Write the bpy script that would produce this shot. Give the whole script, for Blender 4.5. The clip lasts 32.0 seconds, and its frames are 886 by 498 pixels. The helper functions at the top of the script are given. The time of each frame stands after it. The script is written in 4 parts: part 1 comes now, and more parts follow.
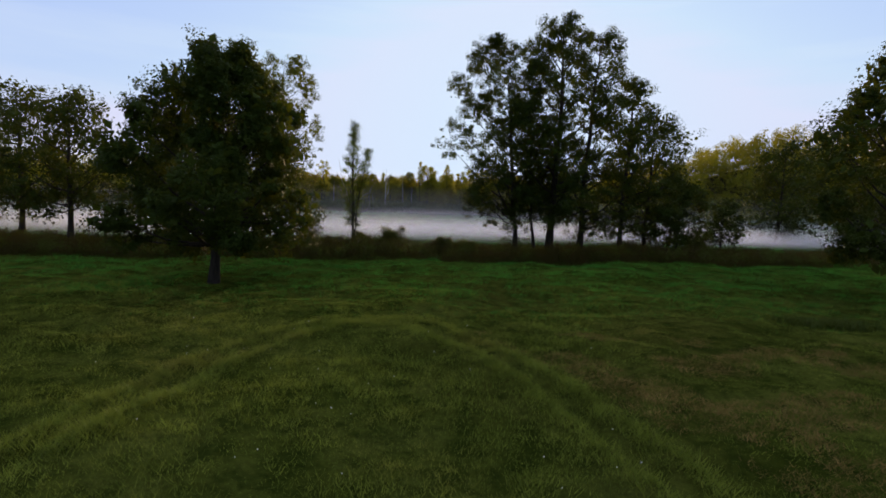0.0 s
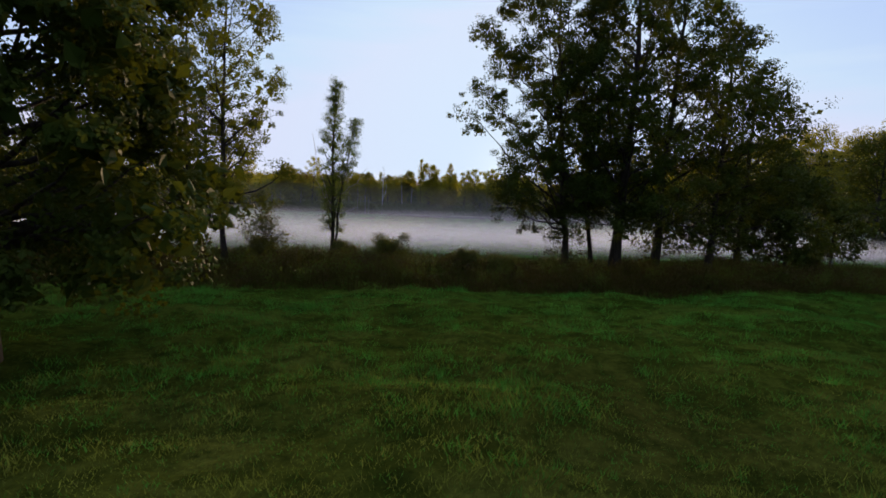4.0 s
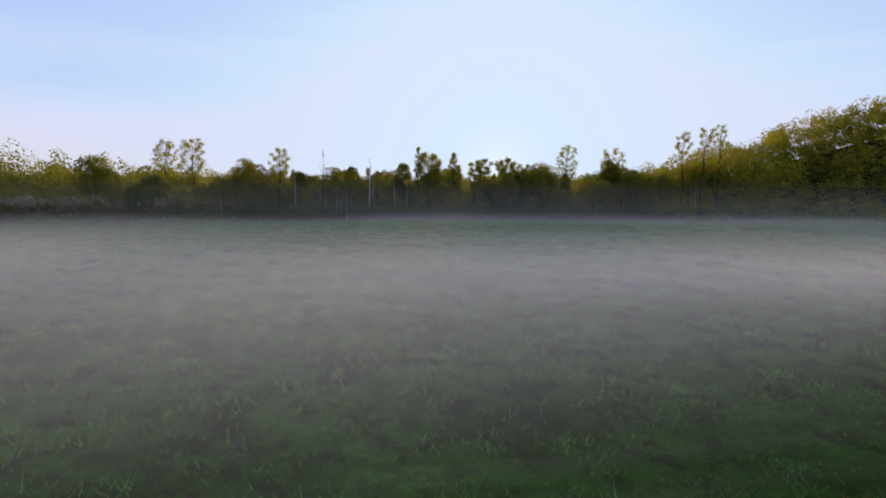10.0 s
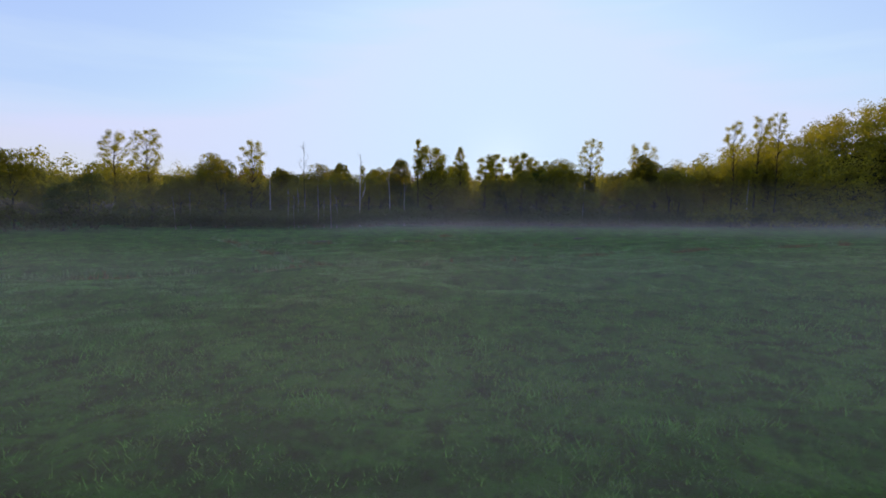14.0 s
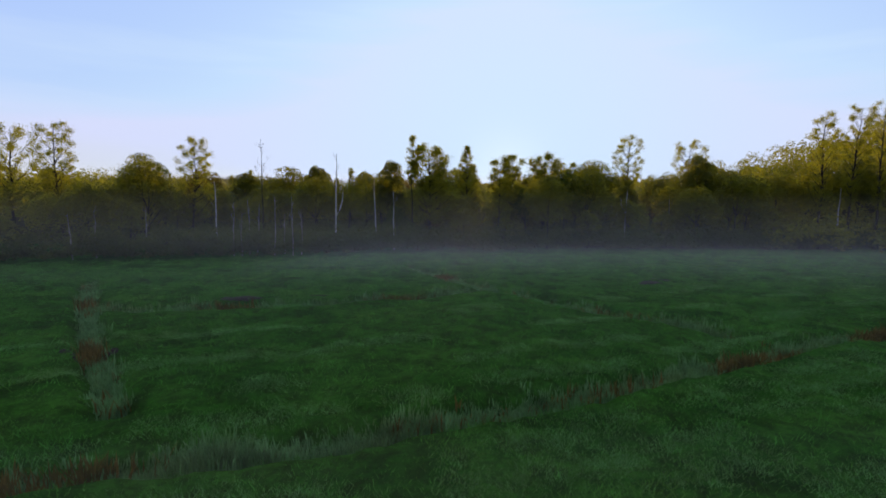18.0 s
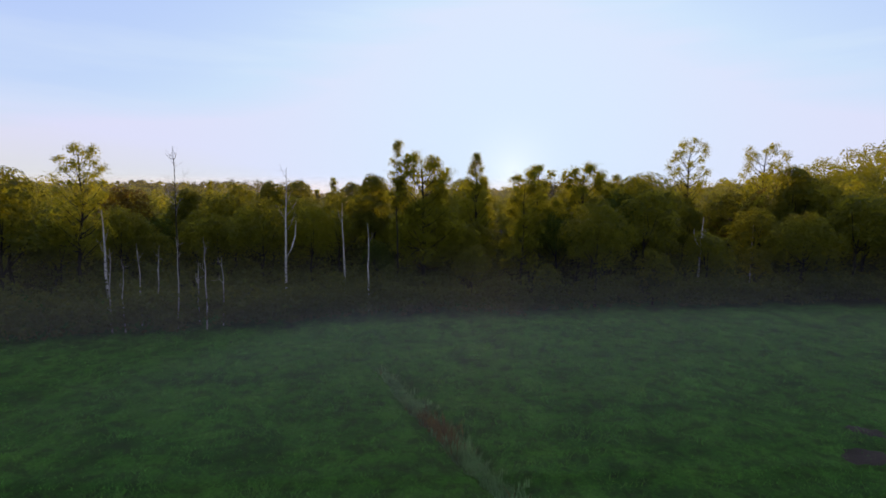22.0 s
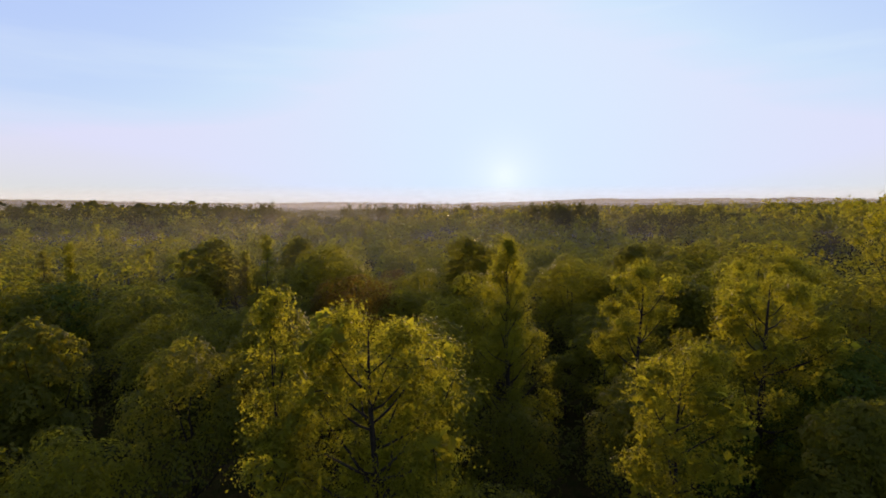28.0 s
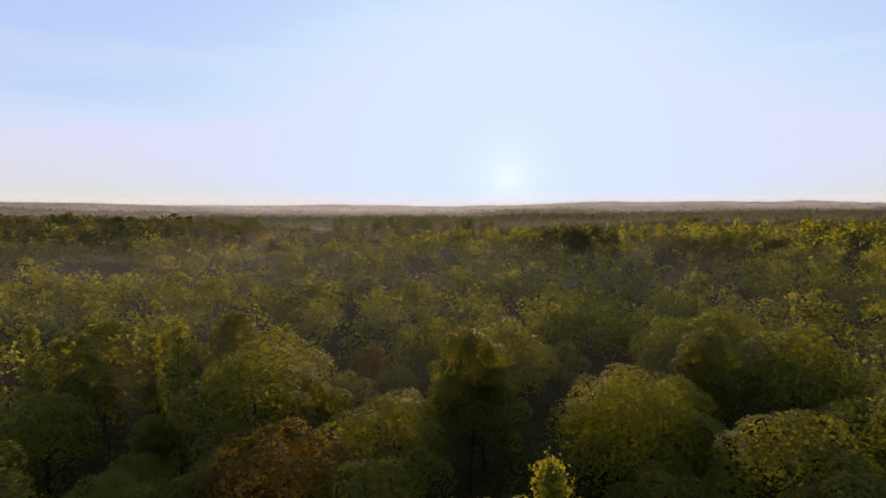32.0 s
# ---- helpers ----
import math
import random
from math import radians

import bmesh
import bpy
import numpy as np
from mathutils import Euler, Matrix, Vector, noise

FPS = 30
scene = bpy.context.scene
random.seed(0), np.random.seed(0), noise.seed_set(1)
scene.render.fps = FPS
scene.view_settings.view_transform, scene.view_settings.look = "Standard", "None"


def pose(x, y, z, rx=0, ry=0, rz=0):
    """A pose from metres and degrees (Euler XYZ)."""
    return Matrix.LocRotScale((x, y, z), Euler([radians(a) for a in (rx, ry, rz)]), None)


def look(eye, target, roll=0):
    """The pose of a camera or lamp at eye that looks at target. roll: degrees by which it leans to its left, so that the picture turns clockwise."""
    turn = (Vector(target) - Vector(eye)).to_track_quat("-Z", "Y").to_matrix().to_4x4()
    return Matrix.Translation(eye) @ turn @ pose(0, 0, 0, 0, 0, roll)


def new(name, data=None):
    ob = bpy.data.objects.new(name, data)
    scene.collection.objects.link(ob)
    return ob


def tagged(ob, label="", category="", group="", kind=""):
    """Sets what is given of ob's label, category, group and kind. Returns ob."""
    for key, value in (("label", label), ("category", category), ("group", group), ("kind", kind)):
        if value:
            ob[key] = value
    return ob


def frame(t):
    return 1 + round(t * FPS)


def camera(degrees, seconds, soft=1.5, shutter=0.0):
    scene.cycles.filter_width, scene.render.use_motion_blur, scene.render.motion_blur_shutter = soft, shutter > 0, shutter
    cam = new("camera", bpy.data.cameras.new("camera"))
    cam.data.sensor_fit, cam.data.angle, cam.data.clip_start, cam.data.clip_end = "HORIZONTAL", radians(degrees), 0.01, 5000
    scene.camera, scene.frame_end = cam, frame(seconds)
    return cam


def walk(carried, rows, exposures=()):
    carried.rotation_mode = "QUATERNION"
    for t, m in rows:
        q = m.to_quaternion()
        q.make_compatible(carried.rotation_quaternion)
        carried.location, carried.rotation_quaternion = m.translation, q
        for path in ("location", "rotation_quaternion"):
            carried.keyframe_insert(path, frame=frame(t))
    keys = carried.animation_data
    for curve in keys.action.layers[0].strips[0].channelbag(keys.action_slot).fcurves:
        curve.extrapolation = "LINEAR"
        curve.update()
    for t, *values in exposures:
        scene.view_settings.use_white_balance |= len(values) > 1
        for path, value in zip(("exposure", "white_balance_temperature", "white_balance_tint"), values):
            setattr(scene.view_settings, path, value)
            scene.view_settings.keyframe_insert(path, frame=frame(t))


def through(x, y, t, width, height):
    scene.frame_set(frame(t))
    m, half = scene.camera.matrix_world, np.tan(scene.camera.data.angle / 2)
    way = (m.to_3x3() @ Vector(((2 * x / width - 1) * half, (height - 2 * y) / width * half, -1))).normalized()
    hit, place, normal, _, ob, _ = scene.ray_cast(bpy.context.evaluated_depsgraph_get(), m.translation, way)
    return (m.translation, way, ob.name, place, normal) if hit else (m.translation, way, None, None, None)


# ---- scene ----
cam = camera(83.1, 32.0, soft=1.7)
PATH = [
    (0, 0.59, 1.49, 4.71, -5.77, 2.00, -0.03),
    (1, 0.53, 4.92, 4.63, -5.77, 2.00, -0.03),
    (2, 0.43, 8.75, 4.45, -5.54, 1.90, 0.06),
    (3, -0.14, 12.47, 4.23, -5.28, 2.20, 0.09),
    (3.5, -0.56, 14.06, 4.17, -5.39, 2.40, -0.06),
    (5.5, -1.41, 23.02, 3.79, -5.31, 1.90, -1.27),
    (6, -1.48, 25.88, 3.77, -5.31, 1.40, -1.15),
    (7, -1.57, 31.77, 3.89, -5.36, 1.10, -1.06),
    (8, -1.88, 38.01, 4.08, -5.39, 1.20, -1.01),
    (9, -3.02, 43.06, 3.90, -5.45, 0.50, -1.01),
    (10, -3.62, 46.74, 3.90, -5.43, 0.50, -1.06),
    (11, -3.82, 50.47, 3.95, -5.47, 0.50, -1.01),
    (12, -4.12, 54.81, 4.05, -5.45, 0.50, -1.07),
    (13, -3.88, 59.61, 4.33, -5.48, 0.40, -0.86),
    (14, -3.64, 64.75, 4.46, -5.42, 0.50, -0.72),
    (14.5, -3.41, 67.35, 4.60, -5.36, 0.50, -0.60),
    (16.5, -3.26, 78.03, 5.49, -5.36, 0.40, -0.43),
    (17, -3.21, 80.89, 5.83, -5.36, 0.50, -0.40),
    (18, -3.12, 86.55, 6.59, -5.45, 0.50, -0.26),
    (19, -2.99, 92.03, 7.46, -5.68, 0.40, -0.12),
    (20, -2.72, 97.53, 8.04, -5.51, 0.60, 0.09),
    (21, -2.41, 103.01, 8.87, -5.48, 0.50, 0.35),
    (22, -2.40, 108.75, 9.97, -5.51, 0.50, 0.46),
    (23, -2.59, 114.57, 11.16, -5.42, 0.40, 0.37),
    (24, -2.56, 120.22, 12.67, -5.57, 0.60, 0.43),
    (25, -2.99, 126.24, 13.90, -5.25, 0.50, 0.03),
    (25.5, -3.26, 129.07, 14.60, -5.22, 0.50, -0.23),
    (27.5, -2.88, 140.66, 17.06, -4.99, 0.10, -0.20),
    (28, -2.72, 143.54, 17.81, -4.93, -0.10, -0.29),
    (29, -2.60, 148.69, 19.40, -4.93, -0.10, -0.29),
    (30, -2.38, 153.77, 20.99, -4.96, -0.10, -0.20),
    (31, -2.18, 158.58, 22.62, -4.93, -0.30, -0.32),
    (32, -1.42, 163.56, 23.86, -4.76, 0.00, 0.06),
]
walk(cam, [(t, pose(x, y, z, 0, 0, yaw) @ pose(0, 0, 0, 90 + tilt, 0, 0) @ pose(0, 0, 0, 0, 0, roll)) for t, x, y, z, tilt, roll, yaw in PATH],
     exposures=[(0, 0.62, 7050, 13), (9, 0.62, 7050, 13), (14, 0.6, 6700, 11), (18, 0.6, 6650, 11), (23, 0.64, 7150, 14), (32, 0.64, 7150, 14)])

scene.cycles.transparent_max_bounces = 64
scene.cycles.diffuse_bounces = 8

# ---- sky and sun: just after sunrise, ahead of the flight and a little to the right ----
SUN_EL, SUN_AZ = 3.35, 7.3
SUN_DIR = Vector((math.sin(radians(SUN_AZ)) * math.cos(radians(SUN_EL)), math.cos(radians(SUN_AZ)) * math.cos(radians(SUN_EL)), math.sin(radians(SUN_EL))))


def make_world():
    world = bpy.data.worlds.new("dawn_sky")
    world.use_nodes = True
    nt = world.node_tree
    nt.nodes.clear()
    N, L = nt.nodes.new, nt.links.new

    def vec(op, a, b, scale=None):
        n = N("ShaderNodeVectorMath")
        n.operation = op
        for v, sock in ((a, n.inputs[0]), (b, n.inputs[1])):
            if isinstance(v, bpy.types.NodeSocket):
                L(v, sock)
            elif v is not None:
                sock.default_value = v
        if isinstance(scale, bpy.types.NodeSocket):
            L(scale, n.inputs["Scale"])
        elif scale is not None:
            n.inputs["Scale"].default_value = scale
        return n.outputs["Value"] if op == "DOT_PRODUCT" else n.outputs[0]

    def num(op, a, b):
        n = N("ShaderNodeMath")
        n.operation = op
        L(a, n.inputs[0])
        n.inputs[1].default_value = b
        return n.outputs[0]

    sky = N("ShaderNodeTexSky")
    sky.sky_type, sky.sun_disc = "NISHITA", False
    sky.sun_elevation, sky.sun_rotation = radians(SUN_EL), radians(SUN_AZ)
    sky.air_density, sky.dust_density, sky.ozone_density = 1.0, 0.15, 3.0
    way = vec("NORMALIZE", N("ShaderNodeTexCoord").outputs["Generated"], None)
    dot = num("MAXIMUM", vec("DOT_PRODUCT", way, SUN_DIR), 0.0)
    col = vec("SCALE", sky.outputs[0], None, SKY_STRENGTH)
    # thin morning haze, rosier towards the horizon; unseen sky overhead brightened as added fill
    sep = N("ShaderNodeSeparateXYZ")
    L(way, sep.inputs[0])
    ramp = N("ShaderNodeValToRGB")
    for el, (p, c) in zip([ramp.color_ramp.elements[0], ramp.color_ramp.elements[1], ramp.color_ramp.elements.new(0.18), ramp.color_ramp.elements.new(0.45)], HAZE_FILL):
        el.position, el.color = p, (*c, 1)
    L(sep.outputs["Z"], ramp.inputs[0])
    # faint streaks of high cloud
    streak = N("ShaderNodeTexNoise")
    streak.inputs["Scale"].default_value, streak.inputs["Detail"].default_value = 2.2, 6
    mp = N("ShaderNodeMapping")
    mp.inputs["Scale"].default_value, mp.inputs["Rotation"].default_value = (1.0, 1.0, 9.0), (0.0, radians(-7), 0.0)
    L(way, mp.inputs[0])
    L(mp.outputs[0], streak.inputs["Vector"])
    thin = N("ShaderNodeMapRange")
    L(streak.outputs["Fac"], thin.inputs[0])
    thin.inputs[1].default_value, thin.inputs[2].default_value, thin.inputs[3].default_value, thin.inputs[4].default_value = 0.48, 0.75, 0.0, 0.055
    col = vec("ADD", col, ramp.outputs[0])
    col = vec("ADD", col, vec("SCALE", (1.0, 0.88, 0.86), None, thin.outputs[0]))
    col = vec("ADD", col, vec("SCALE", GLOW[2], None, num("MULTIPLY", num("POWER", dot, GLOW[0]), GLOW[1])))
    # cap the sky at one pale blue round the sun, like blown highlights
    pale = N("ShaderNodeMix")
    pale.data_type = "RGBA"
    L(num("POWER", dot, 8.0), pale.inputs[0])
    pale.inputs[6].default_value, pale.inputs[7].default_value = (*PALE_EDGE, 1), (*PALE_SUN, 1)
    col = vec("MINIMUM", col, pale.outputs[2])
    for power, strength, colour in SUN_CORE:
        col = vec("ADD", col, vec("SCALE", colour, None, num("MULTIPLY", num("POWER", dot, power), strength)))
    base = N("ShaderNodeBackground")
    base.inputs[1].default_value = SKY_LEVEL
    L(col, base.inputs[0])
    L(base.outputs[0], N("ShaderNodeOutputWorld").inputs[0])
    scene.world = world


SKY_STRENGTH, SKY_LEVEL = 0.08, 0.74
# power of the cosine, strength, colour
GLOW = (10, 0.3, (0.8, 0.94, 1.0))
SUN_CORE = [(450, 0.09, (1.0, 0.86, 0.5)), (3500, 0.05, (1.0, 0.88, 0.5))]
PALE_EDGE, PALE_SUN = (0.595, 0.645, 0.89), (0.565, 0.735, 0.95)
# stop 1.0 is straight up, raised above stop 0.45 as added fill light
HAZE_FILL = [(0.0, (0.60, 0.54, 0.60)), (1.0, (0.56, 0.60, 0.84)), (0.18, (0.365, 0.46, 0.72)), (0.45, (0.30, 0.415, 0.77))]
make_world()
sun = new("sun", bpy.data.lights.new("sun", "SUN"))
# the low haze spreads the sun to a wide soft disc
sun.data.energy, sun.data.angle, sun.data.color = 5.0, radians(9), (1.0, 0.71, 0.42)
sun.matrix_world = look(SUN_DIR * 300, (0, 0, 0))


# ---- materials ----
class Nodes:
    def __init__(self, name):
        self.mat = bpy.data.materials.new(name)
        self.mat.use_nodes = True
        self.nt = self.mat.node_tree
        self.nt.nodes.clear()
        self.out = self.add("ShaderNodeOutputMaterial")

    def add(self, kind):
        return self.nt.nodes.new(kind)

    def times(self, a, b):
        m = self.add("ShaderNodeMath")
        m.operation = "MULTIPLY"
        for v, sock in ((a, m.inputs[0]), (b, m.inputs[1])):
            if isinstance(v, bpy.types.NodeSocket):
                self.link(v, sock)
            else:
                sock.default_value = v
        return m.outputs[0]

    def link(self, a, b):
        self.nt.links.new(a, b)

    def noise(self, scale, detail=4, rough=0.55, stretch=(1, 1, 1), vec=None):
        if vec is None:
            vec = self.add("ShaderNodeTexCoord").outputs["Object"]
        mp = self.add("ShaderNodeMapping")
        mp.inputs["Scale"].default_value = stretch
        self.link(vec, mp.inputs[0])
        n = self.add("ShaderNodeTexNoise")
        n.inputs["Scale"].default_value, n.inputs["Detail"].default_value, n.inputs["Roughness"].default_value = scale, detail, rough
        self.link(mp.outputs[0], n.inputs["Vector"])
        return n.outputs["Fac"]

    def ramp(self, fac, stops):
        r = self.add("ShaderNodeValToRGB")
        e = r.color_ramp.elements
        while len(e) < len(stops):
            e.new(0.5)
        for el, (p, c) in zip(e, stops):
            el.position, el.color = p, (*c, 1) if len(c) == 3 else c
        self.link(fac, r.inputs[0])
        return r.outputs["Color"]

    def mix(self, fac, a, b, mode="MIX"):
        m = self.add("ShaderNodeMix")
        m.data_type, m.blend_type = "RGBA", mode
        for v, sock in ((fac, m.inputs[0]), (a, m.inputs[6]), (b, m.inputs[7])):
            if isinstance(v, bpy.types.NodeSocket):
                self.link(v, sock)
            else:
                sock.default_value = v if isinstance(v, float) else (*v, 1)
        return m.outputs[2]

    def bump(self, height, strength, distance):
        b = self.add("ShaderNodeBump")
        b.inputs["Strength"].default_value, b.inputs["Distance"].default_value = strength, distance
        self.link(height, b.inputs["Height"])
        return b.outputs[0]

    def surface(self, colour, rough=0.8, normal=None, spec=0.3):
        p = self.add("ShaderNodeBsdfPrincipled")
        if isinstance(colour, bpy.types.NodeSocket):
            self.link(colour, p.inputs["Base Color"])
        else:
            p.inputs["Base Color"].default_value = (*colour, 1)
        p.inputs["Roughness"].default_value, p.inputs["Specular IOR Level"].default_value = rough, spec
        if normal is not None:
            self.link(normal, p.inputs["Normal"])
        return p

    def done(self, shader):
        self.link(shader.outputs[0], self.out.inputs[0])
        return self.mat


def foliage(name, dark, light, through, glow=0.45, rough=0.6):
    """Leaves: gloss and body colour, with light passing through the blade."""
    n = Nodes(name)
    isl = n.add("ShaderNodeNewGeometry").outputs["Random Per Island"]
    mid = tuple(0.5 * (a + b) for a, b in zip(dark, light))
    col = n.mix(isl, tuple(0.5 * (a + b) for a, b in zip(dark, mid)), tuple(0.5 * (a + b) for a, b in zip(light, mid)))
    tint = n.add("ShaderNodeObjectInfo").outputs["Random"]
    col = n.mix(n.ramp(tint, [(0, (0.0,) * 3), (1, (0.6,) * 3)]), col, light)
    patch = n.noise(0.45, 2)
    col = n.mix(n.ramp(patch, [(0.35, (0.0,) * 3), (0.7, (0.5,) * 3)]), col, tuple(0.6 * c for c in dark))
    p = n.surface(col, rough, spec=0.05)
    tr = n.add("ShaderNodeBsdfTranslucent")
    n.link(n.mix(isl, through, tuple(0.75 * c for c in through)), tr.inputs[0])
    m = n.add("ShaderNodeMixShader")
    m.inputs[0].default_value = glow
    n.link(p.outputs[0], m.inputs[1])
    n.link(tr.outputs[0], m.inputs[2])
    return n.done(m)


def bark(name, dark, light, band=None):
    n = Nodes(name)
    f = n.noise(9, 5, 0.65, (1, 1, 0.18))
    col = n.ramp(f, [(0.3, dark), (0.7, light)])
    if band:
        g = n.noise(5, 3, 0.5, (0.6, 0.6, 3.0))
        col = n.mix(n.ramp(g, [(0.56, (0.0,) * 3), (0.62, (1.0,) * 3)]), col, band)
    return n.done(n.surface(col, 0.85, n.bump(f, 0.8, 0.03), 0.1))


def ground_mat():
    n = Nodes("meadow_soil_and_sward")
    big, mid, fine = n.noise(0.055, 4), n.noise(0.35, 5, 0.6), n.noise(6, 6, 0.7)
    col = n.ramp(mid, [(0.3, (0.036, 0.052, 0.007)), (0.5, (0.072, 0.092, 0.014)), (0.72, (0.12, 0.14, 0.026))])
    col = n.mix(n.ramp(big, [(0.48, (0.0,) * 3), (0.66, (0.55,) * 3)]), col, (0.055, 0.043, 0.011))
    sep = n.add("ShaderNodeSeparateXYZ")
    n.link(n.add("ShaderNodeTexCoord").outputs["Object"], sep.inputs[0])
    far = n.add("ShaderNodeMapRange")
    n.link(sep.outputs["Y"], far.inputs[0])
    far.inputs[1].default_value, far.inputs[2].default_value = 26.0, 52.0
    lush = n.ramp(mid, [(0.3, (0.011, 0.055, 0.005)), (0.5, (0.028, 0.115, 0.011)), (0.72, (0.050, 0.165, 0.02))])
    col = n.mix(far.outputs[0], col, lush)
    litter = n.add("ShaderNodeMapRange")
    n.link(sep.outputs["Y"], litter.inputs[0])
    litter.inputs[1].default_value, litter.inputs[2].default_value = 157.0, 161.0
    col = n.mix(litter.outputs[0], col, n.ramp(mid, [(0.3, (0.022, 0.018, 0.009)), (0.7, (0.05, 0.042, 0.018))]))
    # random dark clumps and flecks in the colour stand in for tussock shading
    clumps = n.noise(1.3, 5, 0.7)
    col = n.mix(n.ramp(clumps, [(0.38, (0.65,) * 3), (0.56, (0.0,) * 3)]), col, (0.012, 0.024, 0.004))
    col = n.mix(n.ramp(fine, [(0.3, (0.55,) * 3), (0.65, (0.0,) * 3)]), col, (0.009, 0.014, 0.003))
    return n.done(n.surface(col, 0.95, n.bump(n.noise(2.4, 6, 0.7), 1.0, 0.45), 0.0))


def grass_mat(name, dark, light, dry, dew=0.25):
    n = Nodes(name)
    isl = n.add("ShaderNodeNewGeometry").outputs["Random Per Island"]
    col = n.mix(isl, dark, light)
    col = n.mix(n.ramp(n.noise(0.16, 4), [(0.5, (0.0,) * 3), (0.68, (0.75,) * 3)]), col, dry)
    # tussock shading put into the colour: random dark hollows, then bright tips
    col = n.mix(n.ramp(n.noise(1.0, 5, 0.65, (1, 1.6, 1)), [(0.36, (0.75,) * 3), (0.54, (0.0,) * 3)]), col, tuple(0.45 * c for c in dark))
    col = n.mix(n.ramp(n.noise(0.8, 4, 0.6, (1, 2.2, 1)), [(0.52, (0.0,) * 3), (0.7, (0.8,) * 3)]), col, tuple(1.35 * c for c in light))
    p = n.surface(col, 0.55, spec=0.3 * dew)
    tr = n.add("ShaderNodeBsdfTranslucent")
    n.link(n.mix(0.5, light, (0.12, 0.16, 0.02)), tr.inputs[0])
    m = n.add("ShaderNodeMixShader")
    m.inputs[0].default_value = 0.3
    n.link(p.outputs[0], m.inputs[1])
    n.link(tr.outputs[0], m.inputs[2])
    return n.done(m)


def mist_mat(name, amount, height, lift=0.0, forward=0.94):
    """A thin veil of ground fog: droplets scatter the sky's light both ways, soft at its foot and top."""
    n = Nodes(name)
    obj = n.add("ShaderNodeTexCoord").outputs["Object"]
    sep = n.add("ShaderNodeSeparateXYZ")
    n.link(obj, sep.inputs[0])
    z = n.add("ShaderNodeMapRange")
    n.link(sep.outputs["Z"], z.inputs[0])
    z.inputs[1].default_value, z.inputs[2].default_value = lift, lift + height
    prof = n.ramp(z.outputs[0], [(0.0, (0.0,) * 3), (0.3, (1.0,) * 3), (0.5, (0.75,) * 3), (1.0, (0.0,) * 3)])
    wisps = n.ramp(n.noise(0.035, 4, 0.5, (1, 1, 5)), [(0.3, (0.55,) * 3), (0.68, (1.0,) * 3)])
    alpha = n.times(n.times(prof, wisps), amount)
    d = n.add("ShaderNodeBsdfDiffuse")
    d.inputs[0].default_value = (0.98, 0.93, 0.94, 1)
    t = n.add("ShaderNodeBsdfTranslucent")
    t.inputs[0].default_value = (0.98, 0.93, 0.94, 1)
    s = n.add("ShaderNodeMixShader")
    s.inputs[0].default_value = forward
    n.link(d.outputs[0], s.inputs[1])
    n.link(t.outputs[0], s.inputs[2])
    m = n.add("ShaderNodeMixShader")
    n.link(alpha, m.inputs[0])
    n.link(n.add("ShaderNodeBsdfTransparent").outputs[0], m.inputs[1])
    n.link(s.outputs[0], m.inputs[2])
    return n.done(m)


M_GROUND = ground_mat()
M_OAK = foliage("oak_leaves", (0.012, 0.026, 0.004), (0.03, 0.052, 0.007), (0.10, 0.115, 0.010), 0.26)
M_BIRCH = foliage("birch_leaves", (0.016, 0.036, 0.005), (0.046, 0.075, 0.010), (0.16, 0.17, 0.014), 0.38)
M_POPLAR = foliage("poplar_leaves", (0.022, 0.036, 0.006), (0.065, 0.075, 0.011), (0.44, 0.42, 0.028), 0.50)
M_ASPEN = foliage("aspen_leaves", (0.020, 0.04, 0.006), (0.05, 0.08, 0.012), (0.15, 0.20, 0.02), 0.42)
M_WOODS = foliage("woodland_leaves", (0.018, 0.030, 0.008), (0.060, 0.070, 0.015), (0.40, 0.38, 0.025), 0.45)
M_FAR = foliage("distant_leaves", (0.014, 0.024, 0.006), (0.036, 0.046, 0.010), (0.20, 0.19, 0.02), 0.3, 0.8)
M_RUST = foliage("turning_leaves", (0.028, 0.024, 0.005), (0.065, 0.048, 0.010), (0.30, 0.20, 0.02), 0.42)
M_BUSH = foliage("willow_scrub_leaves", (0.020, 0.032, 0.008), (0.055, 0.070, 0.016), (0.17, 0.17, 0.024), 0.42)
M_BARK = bark("dark_bark", (0.010, 0.009, 0.007), (0.036, 0.030, 0.024))
M_PALE = bark("pale_birch_bark", (0.27, 0.25, 0.225), (0.46, 0.44, 0.40), (0.07, 0.06, 0.055))
M_GREYWOOD = bark("grey_deadwood", (0.16, 0.145, 0.13), (0.34, 0.31, 0.28))
M_GRASS = grass_mat("meadow_grass", (0.016, 0.095, 0.010), (0.052, 0.25, 0.030), (0.085, 0.20, 0.024), 0.15)
M_LEA = grass_mat("olive_meadow_grass", (0.075, 0.115, 0.012), (0.20, 0.235, 0.034), (0.24, 0.18, 0.04), 0.2)
M_DEW = grass_mat("dew_wet_grass", (0.04, 0.15, 0.030), (0.12, 0.30, 0.08), (0.10, 0.20, 0.045), 0.3)
M_SEDGE = grass_mat("ditch_sedge", (0.04, 0.13, 0.035), (0.13, 0.28, 0.10), (0.13, 0.16, 0.04), 0.2)
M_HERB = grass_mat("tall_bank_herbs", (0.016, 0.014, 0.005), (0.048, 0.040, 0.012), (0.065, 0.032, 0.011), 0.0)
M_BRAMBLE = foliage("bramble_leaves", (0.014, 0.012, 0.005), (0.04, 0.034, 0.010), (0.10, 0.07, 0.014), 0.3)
M_NETTLE = foliage("nettle_leaves", (0.018, 0.034, 0.006), (0.05, 0.075, 0.014), (0.12, 0.15, 0.02), 0.35)
